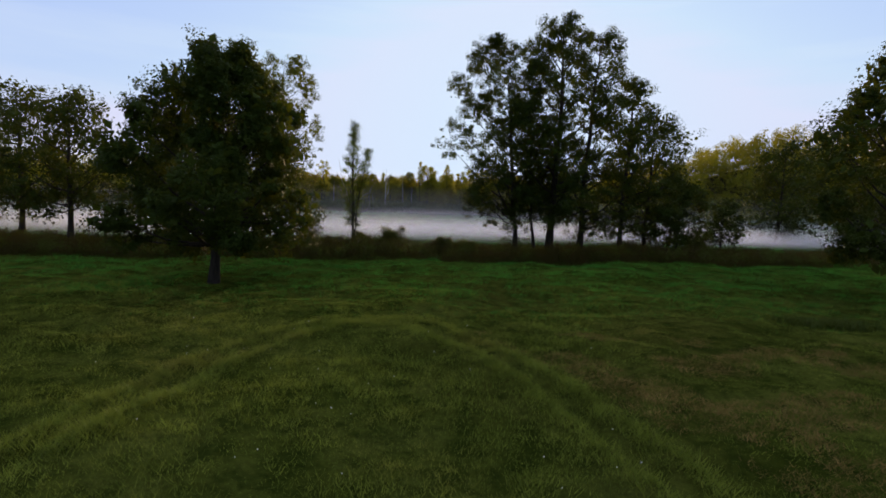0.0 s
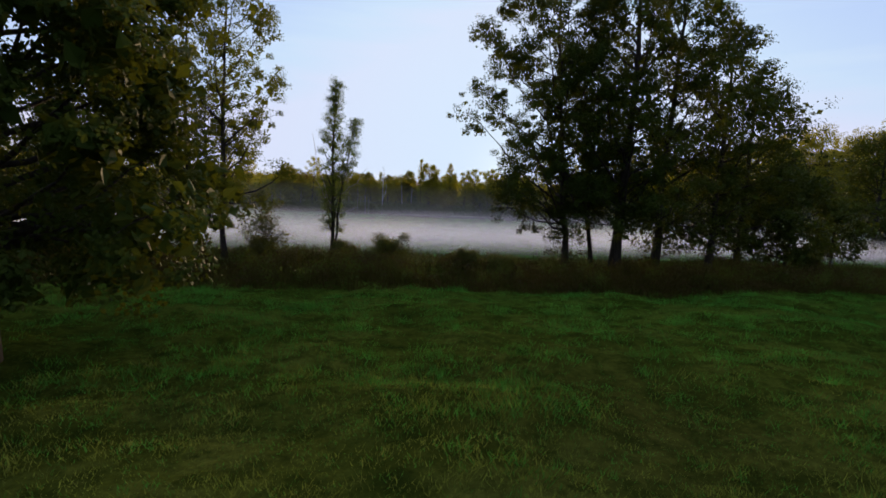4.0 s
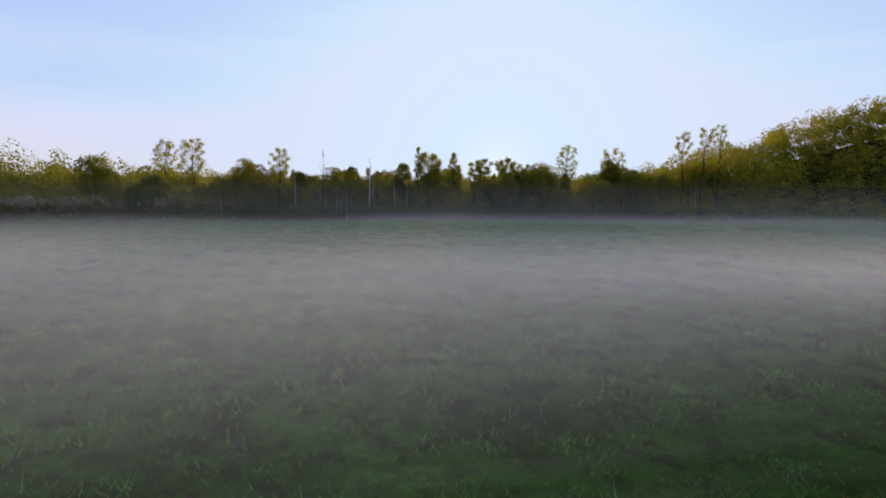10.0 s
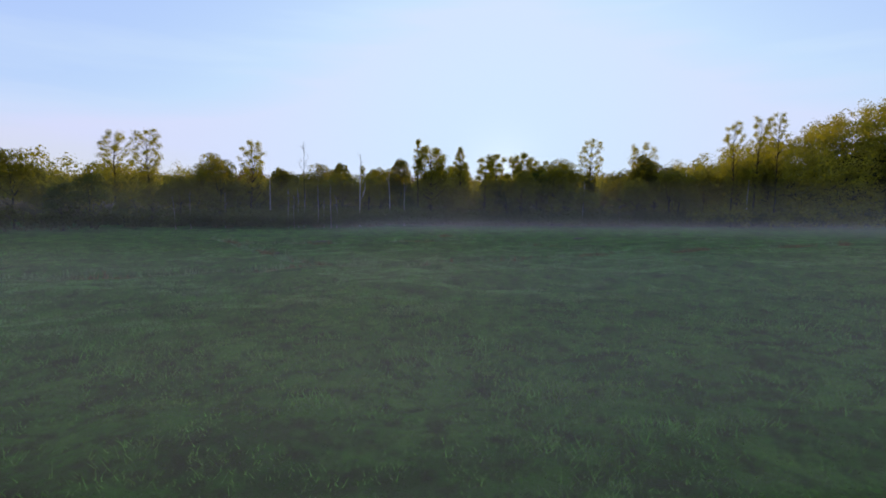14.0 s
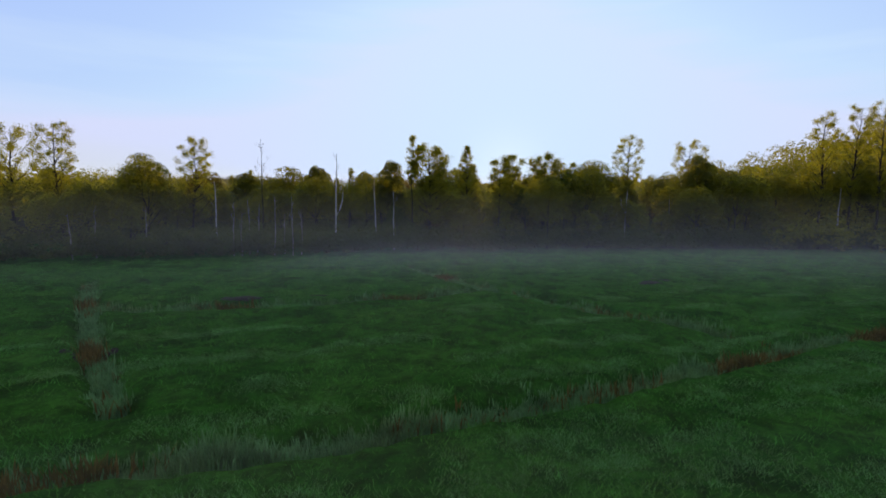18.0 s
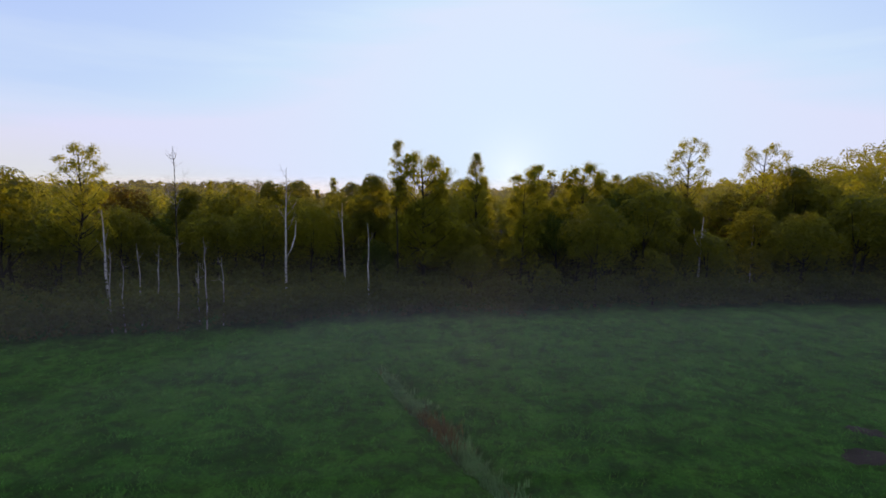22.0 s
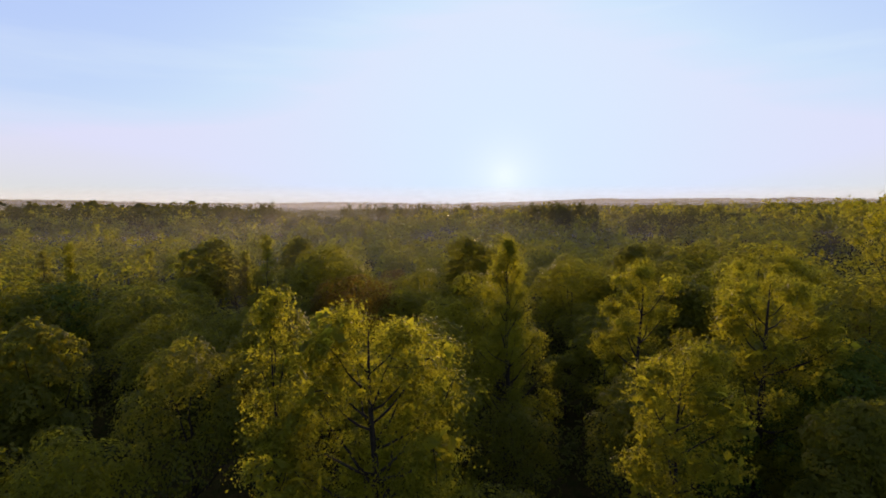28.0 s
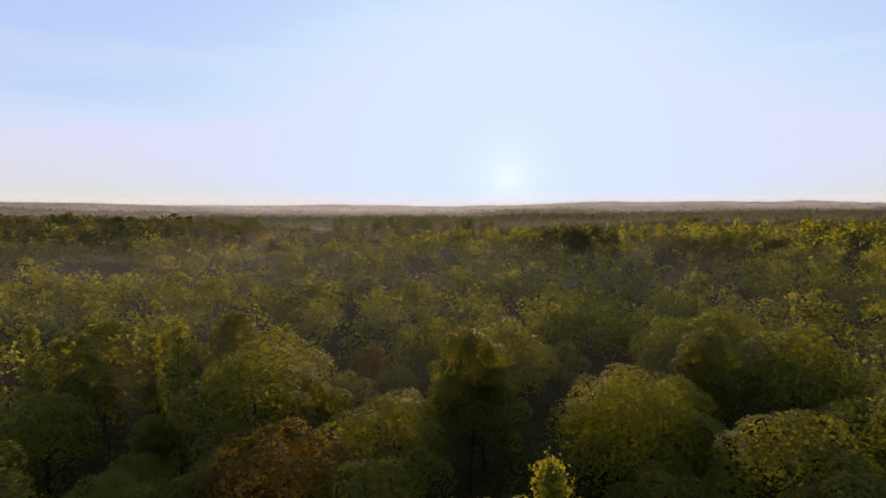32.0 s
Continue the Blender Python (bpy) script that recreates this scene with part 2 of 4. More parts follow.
M_FRINGE = grass_mat("rank_bank_grass", (0.05, 0.055, 0.016), (0.16, 0.16, 0.055), (0.15, 0.10, 0.035), 0.2)
M_REED = grass_mat("ditch_reeds", (0.036, 0.026, 0.008), (0.14, 0.090, 0.022), (0.10, 0.052, 0.014), 0.0)
M_CLOVER = bark("clover_petals", (0.55, 0.53, 0.48), (0.75, 0.72, 0.68))
M_STUBBLE = grass_mat("brown_mown_stubble", (0.12, 0.075, 0.025), (0.30, 0.19, 0.07), (0.20, 0.14, 0.04), 0.0)
M_MUD = bark("wet_peat_mud", (0.008, 0.006, 0.005), (0.022, 0.017, 0.013))


# ---- mesh tools ----
def mesh_np(name, verts, faces, mat, smooth=True):
    """A mesh from arrays: verts (n, 3) and faces (m, k)."""
    me = bpy.data.meshes.new(name)
    verts, faces = np.asarray(verts, np.float32), np.asarray(faces, np.int32)
    k = faces.shape[1]
    me.vertices.add(len(verts))
    me.vertices.foreach_set("co", verts.ravel())
    me.loops.add(faces.size)
    me.loops.foreach_set("vertex_index", faces.ravel())
    me.polygons.add(len(faces))
    me.polygons.foreach_set("loop_start", np.arange(len(faces), dtype=np.int32) * k)
    me.polygons.foreach_set("use_smooth", np.full(len(faces), smooth))
    me.update(calc_edges=True)
    me.materials.append(mat)
    return me


def part(name, me, parent, label=""):
    ob = new(name, me)
    ob.parent = parent
    return tagged(ob, label) if label else ob


class Wood:
    """Gathers tapered tubes into one mesh."""

    def __init__(self):
        self.v, self.f, self.n = [], [], 0

    def tube(self, pts, radii, sides=6):
        pts, radii = np.asarray(pts, float), np.asarray(radii, float)
        d = np.gradient(pts, axis=0)
        d /= np.linalg.norm(d, axis=1)[:, None] + 1e-9
        side = np.where(np.abs(d[:, 2:3]) > 0.9, [[1.0, 0, 0]], [[0, 0, 1.0]])
        u = np.cross(d, side)
        u /= np.linalg.norm(u, axis=1)[:, None] + 1e-9
        w = np.cross(d, u)
        a = np.linspace(0, 2 * np.pi, sides, endpoint=False)
        ring = np.cos(a)[None, :, None] * u[:, None] + np.sin(a)[None, :, None] * w[:, None]
        v = pts[:, None] + ring * radii[:, None, None]
        k = len(pts)
        i, j = np.meshgrid(np.arange(k - 1), np.arange(sides), indexing="ij")
        i, j = i.ravel(), j.ravel()
        jn = (j + 1) % sides
        self.f.append(self.n + np.stack([i * sides + j, i * sides + jn, (i + 1) * sides + jn, (i + 1) * sides + j], 1))
        self.v.append(v.reshape(-1, 3))
        self.n += k * sides

    def mesh(self, name, mat):
        return mesh_np(name, np.concatenate(self.v), np.concatenate(self.f), mat)


def leaf_quads(centres, size, rng, out=None, wild=0.4):
    """Bent diamond leaves at the centres, facing roughly along out."""
    n = len(centres)
    face = rng.normal(size=(n, 3)) * wild + (out if out is not None else rng.normal(size=(n, 3))) + [0, 0, 0.25]
    a = np.cross(face, rng.normal(size=(n, 3)))
    a /= np.linalg.norm(a, axis=1)[:, None] + 1e-9
    b = np.cross(a, face)
    b /= np.linalg.norm(b, axis=1)[:, None] + 1e-9
    c = np.cross(a, b)
    s = size * rng.uniform(0.6, 1.35, (n, 1))
    v = np.stack([centres - a * s * 0.55, centres + b * s * 0.36 + c * s * 0.1, centres + a * s * 0.55, centres - b * s * 0.36 + c * s * 0.1], 1)
    return v.reshape(-1, 3), np.arange(4 * n, dtype=np.int32).reshape(-1, 4)


def curve(a, b, sag, rng, k=5, wob=0.08):
    """Points from a to b that rise late (sag > 0) with a little wander."""
    a, b = np.asarray(a, float), np.asarray(b, float)
    t = np.linspace(0, 1, k)[:, None]
    p = a + (b - a) * t
    ln = np.linalg.norm(b - a)
    p[:, 2] -= (sag * ln * np.sin(np.pi * t[:, 0]))
    p[1:-1] += rng.normal(scale=wob * ln / k, size=(k - 2, 3))
    return p


PROFILE = {
    "round": lambda u: np.sqrt(np.clip(1 - ((u - 0.42) / 0.62) ** 2, 0.03, 1)),
    "oak": lambda u: np.sqrt(np.clip(1 - ((u - 0.30) / 0.74) ** 2, 0.03, 1)),
    "column": lambda u: np.clip(0.55 + 0.75 * np.sin(np.pi * np.clip(u * 0.9 + 0.08, 0, 1)), 0.1, 1) * np.clip(1.6 - 1.3 * u, 0.2, 1),
    "dome": lambda u: np.clip(1.06 - np.clip((u - 0.16) / 0.9, 0, 1) ** 2.1, 0.08, 1) * np.clip(0.72 + 2.0 * u, 0, 1),
    "cone": lambda u: np.clip(1.05 - u, 0.06, 1),
    "top": lambda u: np.sqrt(np.clip(1 - ((u - 0.6) / 0.5) ** 2, 0.03, 1)),
}


def grow(seed, h, r, base, lobes, clumps, per, leaf, form="round", trunk=0.2, lean=(0.0, 0.0), lobe=(0.26, 0.44), fill=0.55, stems=1, twigs=True, fray=1.0, spray=0.36, core=32, deep_leaf=0.42, wild=0.4):
    """Wood and leaf arrays of one tree with its foot at the origin."""
    rng = np.random.default_rng(seed)
    wood, centres, mids, inner, sizes = Wood(), [], [], [], []
    for s in range(stems):
        off = np.array([0.0, 0.0]) if stems == 1 else rng.normal(scale=trunk * 2.2, size=2)
        spread = np.array(lean) * h + (0 if stems == 1 else off * 3.0)
        hs = h * (1.0 if s == 0 else rng.uniform(0.75, 0.95))
        k = 10
        t = np.linspace(0, 1, k)
        tp = np.stack([off[0] + spread[0] * t ** 1.3, off[1] + spread[1] * t ** 1.3, hs * 0.96 * t], 1)
        tp[1:, :2] += np.cumsum(rng.normal(scale=h * 0.006, size=(k - 1, 2)), 0)
        rad = trunk * (1.0 if stems == 1 else 0.7) * (0.93 * (1 - t) ** 0.8 + 0.07)
        rad[0] *= 1.35
        tp[0, 2] = -0.25
        wood.tube(tp, rad, 8)
        for i in range(max(2, lobes // stems)):
            u = (i + rng.uniform(0.1, 0.9)) / max(2, lobes // stems)
            z = base + (hs - base) * u * 0.97
            ang = 2.39996 * i + rng.uniform(-0.5, 0.5) + seed + s * 1.7
            reach = r * float(PROFILE[form](u)) * rng.uniform(0.45, 0.82) * (0.75 if stems > 1 else 1)
            tx = np.interp(z, tp[:, 2], tp[:, 0])
            ty = np.interp(z, tp[:, 2], tp[:, 1])
            lr = r * rng.uniform(*lobe) * (0.55 + 0.5 * float(PROFILE[form](u)))
            c = np.array([tx + math.cos(ang) * reach, ty + math.sin(ang) * reach, z])
            z0 = max(base * 0.75 + 0.16 * h * ((i * 0.618 + 0.37) % 1), z - (0.3 + 0.45 * ((i * 0.618) % 1)) * reach - 0.06 * h)
            a = np.array([np.interp(z0, tp[:, 2], tp[:, 0]), np.interp(z0, tp[:, 2], tp[:, 1]), z0])
            tr = float(np.interp(z0, tp[:, 2], rad))
            wood.tube(curve(a, c, 0.07 if c[2] > a[2] else -0.16, rng), np.linspace(min(0.55 * tr, 0.09 * trunk ** 0.5 + 0.04), 0.018, 5), 5)
            nc = max(3, int(clumps * (0.6 + 0.8 * rng.random())))
            d = rng.normal(size=(nc, 3))
            d /= np.linalg.norm(d, axis=1)[:, None]
            q = c + d * lr * (rng.uniform(0.15, 1.0, (nc, 1)) ** fill) * [1, 1, 0.8] * rng.uniform(0.75, 1.25, (nc, 1)) ** fray
            q[:, 2] = np.maximum(q[:, 2], base * 0.6)
            centres.append(q)
            mids.append((q - c) / lr * [1, 1, 0.8] + [0, 0, 0.25])
            nb = nc // 3
            inn = c + (a - c) * rng.uniform(0.1, 0.55, (nb, 1)) + rng.normal(size=(nb, 3)) * lr * [0.4, 0.4, 0.3]
            inn[:, 2] = np.maximum(inn[:, 2], base * 0.8)
            centres.append(inn)
            mids.append(rng.normal(size=(nb, 3)) * 0.5)
            g = np.clip(rng.normal(size=(core, 3)), -1.6, 1.6) * lr * [0.36, 0.36, 0.3]
            inner.append(c + g)
            sizes.append(np.full(core, lr * 0.42))
            if twigs:
                for p in q[:: 4 if nc > 8 else 2]:
                    wood.tube(curve(c, p, -0.05, rng, 3), [0.018, 0.012, 0.006], 3)
    q = np.concatenate(centres)
    jit = np.clip(rng.normal(size=(len(q) * per, 3)), -1.5, 1.5)
    pts = np.repeat(q, per, 0) + jit * [spray, spray, spray * 0.75] * rng.uniform(0.6, 1.4, (len(q), 1)).repeat(per, 0)
    out = np.repeat(np.concatenate(mids), per, 0) * 0.8 + jit * 0.25
    deep = np.concatenate(inner)
    size = np.r_[np.full(len(pts), leaf), np.minimum(np.concatenate(sizes), deep_leaf)][:, None]
    return wood, leaf_quads(np.concatenate([pts, deep]), size, rng, np.concatenate([out, rng.normal(size=deep.shape) * 0.7]), wild)


def tree(name, x, y, z, label, leaf_mat, bark_mat=None, turn=0.0, category="tree", group="", **how):
    wood, (lv, lf) = grow(**how)
    ob = tagged(new(name), label, category, group)
    part("trunk", wood.mesh("trunk", bark_mat or M_BARK), ob)
    part("crown", mesh_np("crown", lv, lf, leaf_mat, False), ob)
    ob.matrix_world = pose(x, y, z, 0, 0, turn)
    return ob


def smooth(a, b, x):
    t = np.clip((x - a) / (b - a), 0, 1)
    return t * t * (3 - 2 * t)


def wave(x, y, s, k=0.0):
    """A cheap smooth roll of the land between -1 and 1."""
    return (np.sin(x / s + 1.3 + k) * np.cos(y / s * 1.13 + 0.4 - k) + 0.6 * np.sin(x / s * 1.9 - y / s * 0.8 + 2.1 + 2 * k)) / 1.6


LUMPS = np.random.default_rng(9).uniform(-1, 1, (256, 256))


def lumps(x, y, size):
    """Smooth random bumps of about that size, between -1 and 1."""
    gx, gy = np.asarray(x, float) / size, np.asarray(y, float) / size
    ix, iy = np.floor(gx).astype(int), np.floor(gy).astype(int)
    fx, fy = gx - ix, gy - iy
    fx, fy = fx * fx * (3 - 2 * fx), fy * fy * (3 - 2 * fy)
    a, b = LUMPS[ix % 256, iy % 256], LUMPS[(ix + 1) % 256, iy % 256]
    c, d = LUMPS[ix % 256, (iy + 1) % 256], LUMPS[(ix + 1) % 256, (iy + 1) % 256]
    return (a * (1 - fx) + b * fx) * (1 - fy) + (c * (1 - fx) + d * fx) * fy


def near_line(p, pts):
    """Distance of the places p from a polyline."""
    best = np.full(len(p), 1e9)
    for a, b in zip(pts[:-1], pts[1:]):
        a, b = np.array(a), np.array(b)
        t = np.clip(((p - a) @ (b - a)) / ((b - a) @ (b - a)), 0, 1)
        best = np.minimum(best, np.linalg.norm(p - a - t[:, None] * (b - a), axis=1))
    return best


SWATH = [(-6.5, 9), (-6.2, 12.5), (-5.8, 15.2), (-4.6, 18), (-3.0, 20), (-0.5, 19.4), (1.9, 17.0), (3.3, 13.8), (4.4, 11), (5.2, 8)]
DITCHES = [[(-30, 91), (-17, 96.4), (-7.8, 99.2), (2.3, 103.6), (13, 109), (26, 115), (45, 122)], [(-13.6, 102), (-20, 110), (-32, 127)],
           [(-24, 116), (-10.5, 119), (0.6, 123.4), (5.3, 118.3), (12, 112)], [(0.6, 123.4), (-3, 131), (-6, 138)]]


HILLS = [(1650, 2500, 420, 350, 32), (950, 2700, 380, 300, 12), (-1900, 2500, 500, 350, 18), (-500, 2800, 350, 300, 10), (2300, 2500, 300, 300, 22)]  # x, y, widths, height


def land(x, y):
    """Height of the ground."""
    x, y = np.asarray(x, float), np.asarray(y, float)
    z = 0.10 * wave(x, y, 7.0) + 0.07 * wave(x, y, 2.1, 1.0) + 0.0
    near = 1 - smooth(150, 260, np.hypot(x, y - 80))
    z = z + near * (0.13 * lumps(x, y * 1.4, 1.9) + 0.07 * lumps(x + 40, y, 0.85) + 0.12 * lumps(x, y, 5.0))
    z = z + 24.5 * smooth(45, 140, x) * smooth(152, 188, y) * (1 - 0.75 * smooth(190, 300, y))
    z = z + 9.0 * np.exp(-(((y - 410) / 70) ** 2)) * smooth(-55, -130, x)
    z = z + 7.0 * np.exp(-(((y - 345) / 45) ** 2)) * np.exp(-(((x - 25) / 70) ** 2))
    d = np.hypot(x, y - 150)
    z = z + smooth(500, 2300, d) * (20 + 20 * wave(x, y, 620.0)) + smooth(250, 900, d) * 3 * wave(x, y, 150.0, 2.0)
    for hx, hy, wx, wy, hz in HILLS:
        z = z + hz * np.exp(-(((x - hx) / wx) ** 2) - ((y - hy) / wy) ** 2)
    flat = np.column_stack([np.ravel(x), np.ravel(y)])
    pick = (np.abs(flat[:, 0]) < 9) & (flat[:, 1] > 5) & (flat[:, 1] < 24)
    if pick.any():
        d = np.full(len(flat), 9.0)
        d[pick] = near_line(flat[pick], SWATH)
        z = z + (0.12 * np.exp(-(((d - 0.55) / 0.3) ** 2)) - 0.05 * np.exp(-((d / 0.3) ** 2))).reshape(np.shape(z))
    pick = (np.abs(flat[:, 0]) < 50) & (flat[:, 1] > 88) & (flat[:, 1] < 142)
    if pick.any():
        d = np.full(len(flat), 9.0)
        d[pick] = np.min([near_line(flat[pick], line) for line in DITCHES], axis=0)
        z = z - (0.6 * (1 - smooth(0.25, 0.9, d))).reshape(np.shape(z))
    return z


def rough_grid():
    """One sheet of ground out to the horizon, finer where the flight passes."""
    def axis(fine_a, fine_b, step, far):
        a = list(np.arange(fine_a, fine_b + 0.01, step))
        up, dn, s = fine_b, fine_a, step
        hi, lo = [], []
        while up < far:
            s *= 1.22
            up += s
            dn -= s
            hi.append(up)
            lo.append(dn)
        return np.array(lo[::-1] + a + hi)
    xs, ys = axis(-45, 45, 0.5, 4300), axis(-5, 158, 0.5, 4400)
    X, Y = np.meshgrid(xs, ys, indexing="ij")
    Z = land(X, Y)
    ny = len(ys)
    i, j = np.meshgrid(np.arange(len(xs) - 1), np.arange(ny - 1), indexing="ij")
    i, j = i.ravel(), j.ravel()
    f = np.stack([i * ny + j, (i + 1) * ny + j, (i + 1) * ny + j + 1, i * ny + j + 1], 1)
    ob = new("ground", mesh_np("ground", np.stack([X, Y, Z], -1).reshape(-1, 3), f, M_GROUND))
    tagged(ob, "rolling green meadow ground with brownish mown patches", "ground", kind="structure")


rough_grid()

# ---- the first meadow and its row of trees ----
tree("oak_tree", -11.2, 27.0, 0, "broad dark green oak standing alone in the meadow", M_OAK, seed=3, h=11.9, r=5.7, base=2.0, lean=(0.075, 0), lobes=60, clumps=16, per=64, leaf=0.13, spray=0.24,
     form="dome", trunk=0.26, lobe=(0.16, 0.28), core=60)
tree("oak_tree", 25.6, 27.5, 0, "tall dark oak at the edge of the meadow", M_OAK, seed=8, h=14.0, r=6.4, base=2.2, lobes=44, clumps=20, per=34, leaf=0.15, spray=0.28, form="dome", trunk=0.34, lobe=(0.17, 0.3), core=50)
ROW = [  # name, x, y, label, leaves, bark, growth
    ("alder_tree", -30.8, 43.4, "dark alder in the row along the bank", M_OAK, dict(seed=11, h=12.4, r=4.6, base=2.6, lobes=26, clumps=20, per=19, leaf=0.19, trunk=0.24)),
    ("alder_tree", -35.8, 44.5, "dark alder in the row along the bank", M_OAK, dict(seed=12, h=13.2, r=4.6, base=2.8, lobes=26, clumps=20, per=19, leaf=0.19, trunk=0.24)),
    ("alder_tree", -42.5, 44.0, "dark alder in the row along the bank", M_OAK, dict(seed=13, h=12.6, r=5.0, base=2.0, lobes=24, clumps=20, per=17, leaf=0.19, trunk=0.24)),
    ("alder_tree", -25.0, 46.0, "low dark alder behind the lone oak", M_OAK, dict(seed=14, h=10.5, r=3.8, base=1.6, lobes=20, clumps=18, per=17, leaf=0.19, trunk=0.18)),
    ("birch_tree", -13.2, 44.4, "slender birch with airy olive leaves", M_BIRCH, dict(seed=15, h=16.5, r=4.8, base=2.6, lobes=34, clumps=12, per=64, leaf=0.11, trunk=0.17, form="round", lobe=(0.17, 0.3), spray=0.2, core=8)),
    ("birch_tree", -16.0, 45.2, "slender birch with airy olive leaves", M_BIRCH, dict(seed=16, h=15.0, r=4.4, base=2.4, lobes=28, clumps=12, per=56, leaf=0.12, trunk=0.2, spray=0.2, core=10)),
    ("alder_tree", -19.5, 43.5, "dark alder behind the lone oak", M_OAK, dict(seed=17, h=14.0, r=3.8, base=2.0, lobes=26, clumps=18, per=30, leaf=0.15, trunk=0.2, spray=0.26)),
    ("oak_tree", 7.5, 49.2, "oak with lit golden leaves in the bank clump", M_OAK, dict(seed=21, h=20.0, r=7.8, base=3.0, form="round", lobes=64, core=34, deep_leaf=0.24, clumps=18, per=88, leaf=0.11, spray=0.2, trunk=0.22, lobe=(0.14, 0.25), lean=(-0.06, 0))),
    ("oak_tree", 9.4, 49.6, "leaning slim oak in the bank clump", M_OAK, dict(seed=22, h=14.5, r=3.2, base=4.0, lobes=22, clumps=16, per=30, leaf=0.15, trunk=0.16, lean=(-0.12, 0.03), spray=0.26)),
    ("oak_tree", 10.6, 48.6, "tall thick-trunked oak in the bank clump", M_OAK, dict(seed=23, h=21.6, r=7.2, base=3.2, lobes=46, clumps=18, per=56, leaf=0.13, trunk=0.36, lobe=(0.15, 0.26), spray=0.22, form="dome", core=16)),
    ("oak_tree", 13.8, 50.0, "tall dark oak in the bank clump", M_OAK, dict(seed=24, h=21.2, r=7.0, base=2.4, lobes=38, clumps=18, per=40, leaf=0.14, trunk=0.3, lobe=(0.15, 0.26), spray=0.22, form="dome", lean=(0.02, 0.0), core=16)),
    ("oak_tree", 18.0, 50.8, "spreading dark oak in the bank clump", M_OAK, dict(seed=25, h=17.0, r=6.0, base=1.8, lobes=34, clumps=18, per=30, leaf=0.15, trunk=0.26, lobe=(0.2, 0.36), spray=0.22, form="dome", core=14)),
    ("oak_tree", 21.5, 53.4, "spreading dark oak in the bank clump", M_OAK, dict(seed=26, h=14.2, r=5.8, base=1.4, lobes=30, clumps=22, per=30, leaf=0.15, trunk=0.24, spray=0.26, form="dome")),
    ("hawthorn_tree", 24.2, 52.0, "low dark hawthorn beside the oak clump", M_OAK, dict(seed=27, h=7.6, r=3.2, base=0.8, lobes=20, clumps=18, per=17, leaf=0.19, trunk=0.14)),
    ("hawthorn_tree", 31.5, 57.0, "small round hawthorn on the bank", M_OAK, dict(seed=28, h=5.6, r=2.4, base=0.9, lobes=16, clumps=14, per=15, leaf=0.19, trunk=0.12)),
    ("alder_tree", 47.0, 71.0, "dark rounded alder standing in mist", M_OAK, dict(seed=29, h=13.5, r=5.8, base=1.5, lobes=30, clumps=18, per=26, leaf=0.2, trunk=0.26)),
    ("alder_tree", 57.0, 69.0, "dark rounded alder standing in mist", M_OAK, dict(seed=30, h=11.5, r=5.0, base=1.2, lobes=26, clumps=18, per=26, leaf=0.2, trunk=0.24)),
]
for name, x, y, label, leaves, how in ROW:
    tree(name, x, y, 0, label, leaves, group="trees along the bank", **how)


def foot_shoots(x, y, seed, n, low, high, out):
    """Leafy shoots round the foot of an old stem."""
    rng = np.random.default_rng(seed)
    ob = tagged(new("oak_shoots"), "leafy shoots round the foot of the oak", "shrub")
    w, c = Wood(), []
    for i in range(n):
        g, z = rng.uniform(0, 6.28), rng.uniform(low, high)
        b = np.array([math.cos(g), math.sin(g), 0.1]) * out * rng.uniform(0.5, 1.0) + [0, 0, z]
        w.tube(curve((0, 0, z - 0.2), b, 0.1, rng), np.linspace(0.02, 0.006, 5), 4)
        c.append(b + rng.normal(size=(110, 3)) * [0.27, 0.27, 0.16])
    part("stems", w.mesh("stems", M_BARK), ob)
    part("leaves", mesh_np("leaves", *leaf_quads(np.concatenate(c), 0.11, rng), M_OAK, False), ob)
    ob.matrix_world = pose(x, y, 0)


foot_shoots(7.5, 49.2, 31, 22, 0.9, 3.6, 1.5)
foot_shoots(13.8, 50.0, 32, 12, 0.6, 2.8, 1.4)


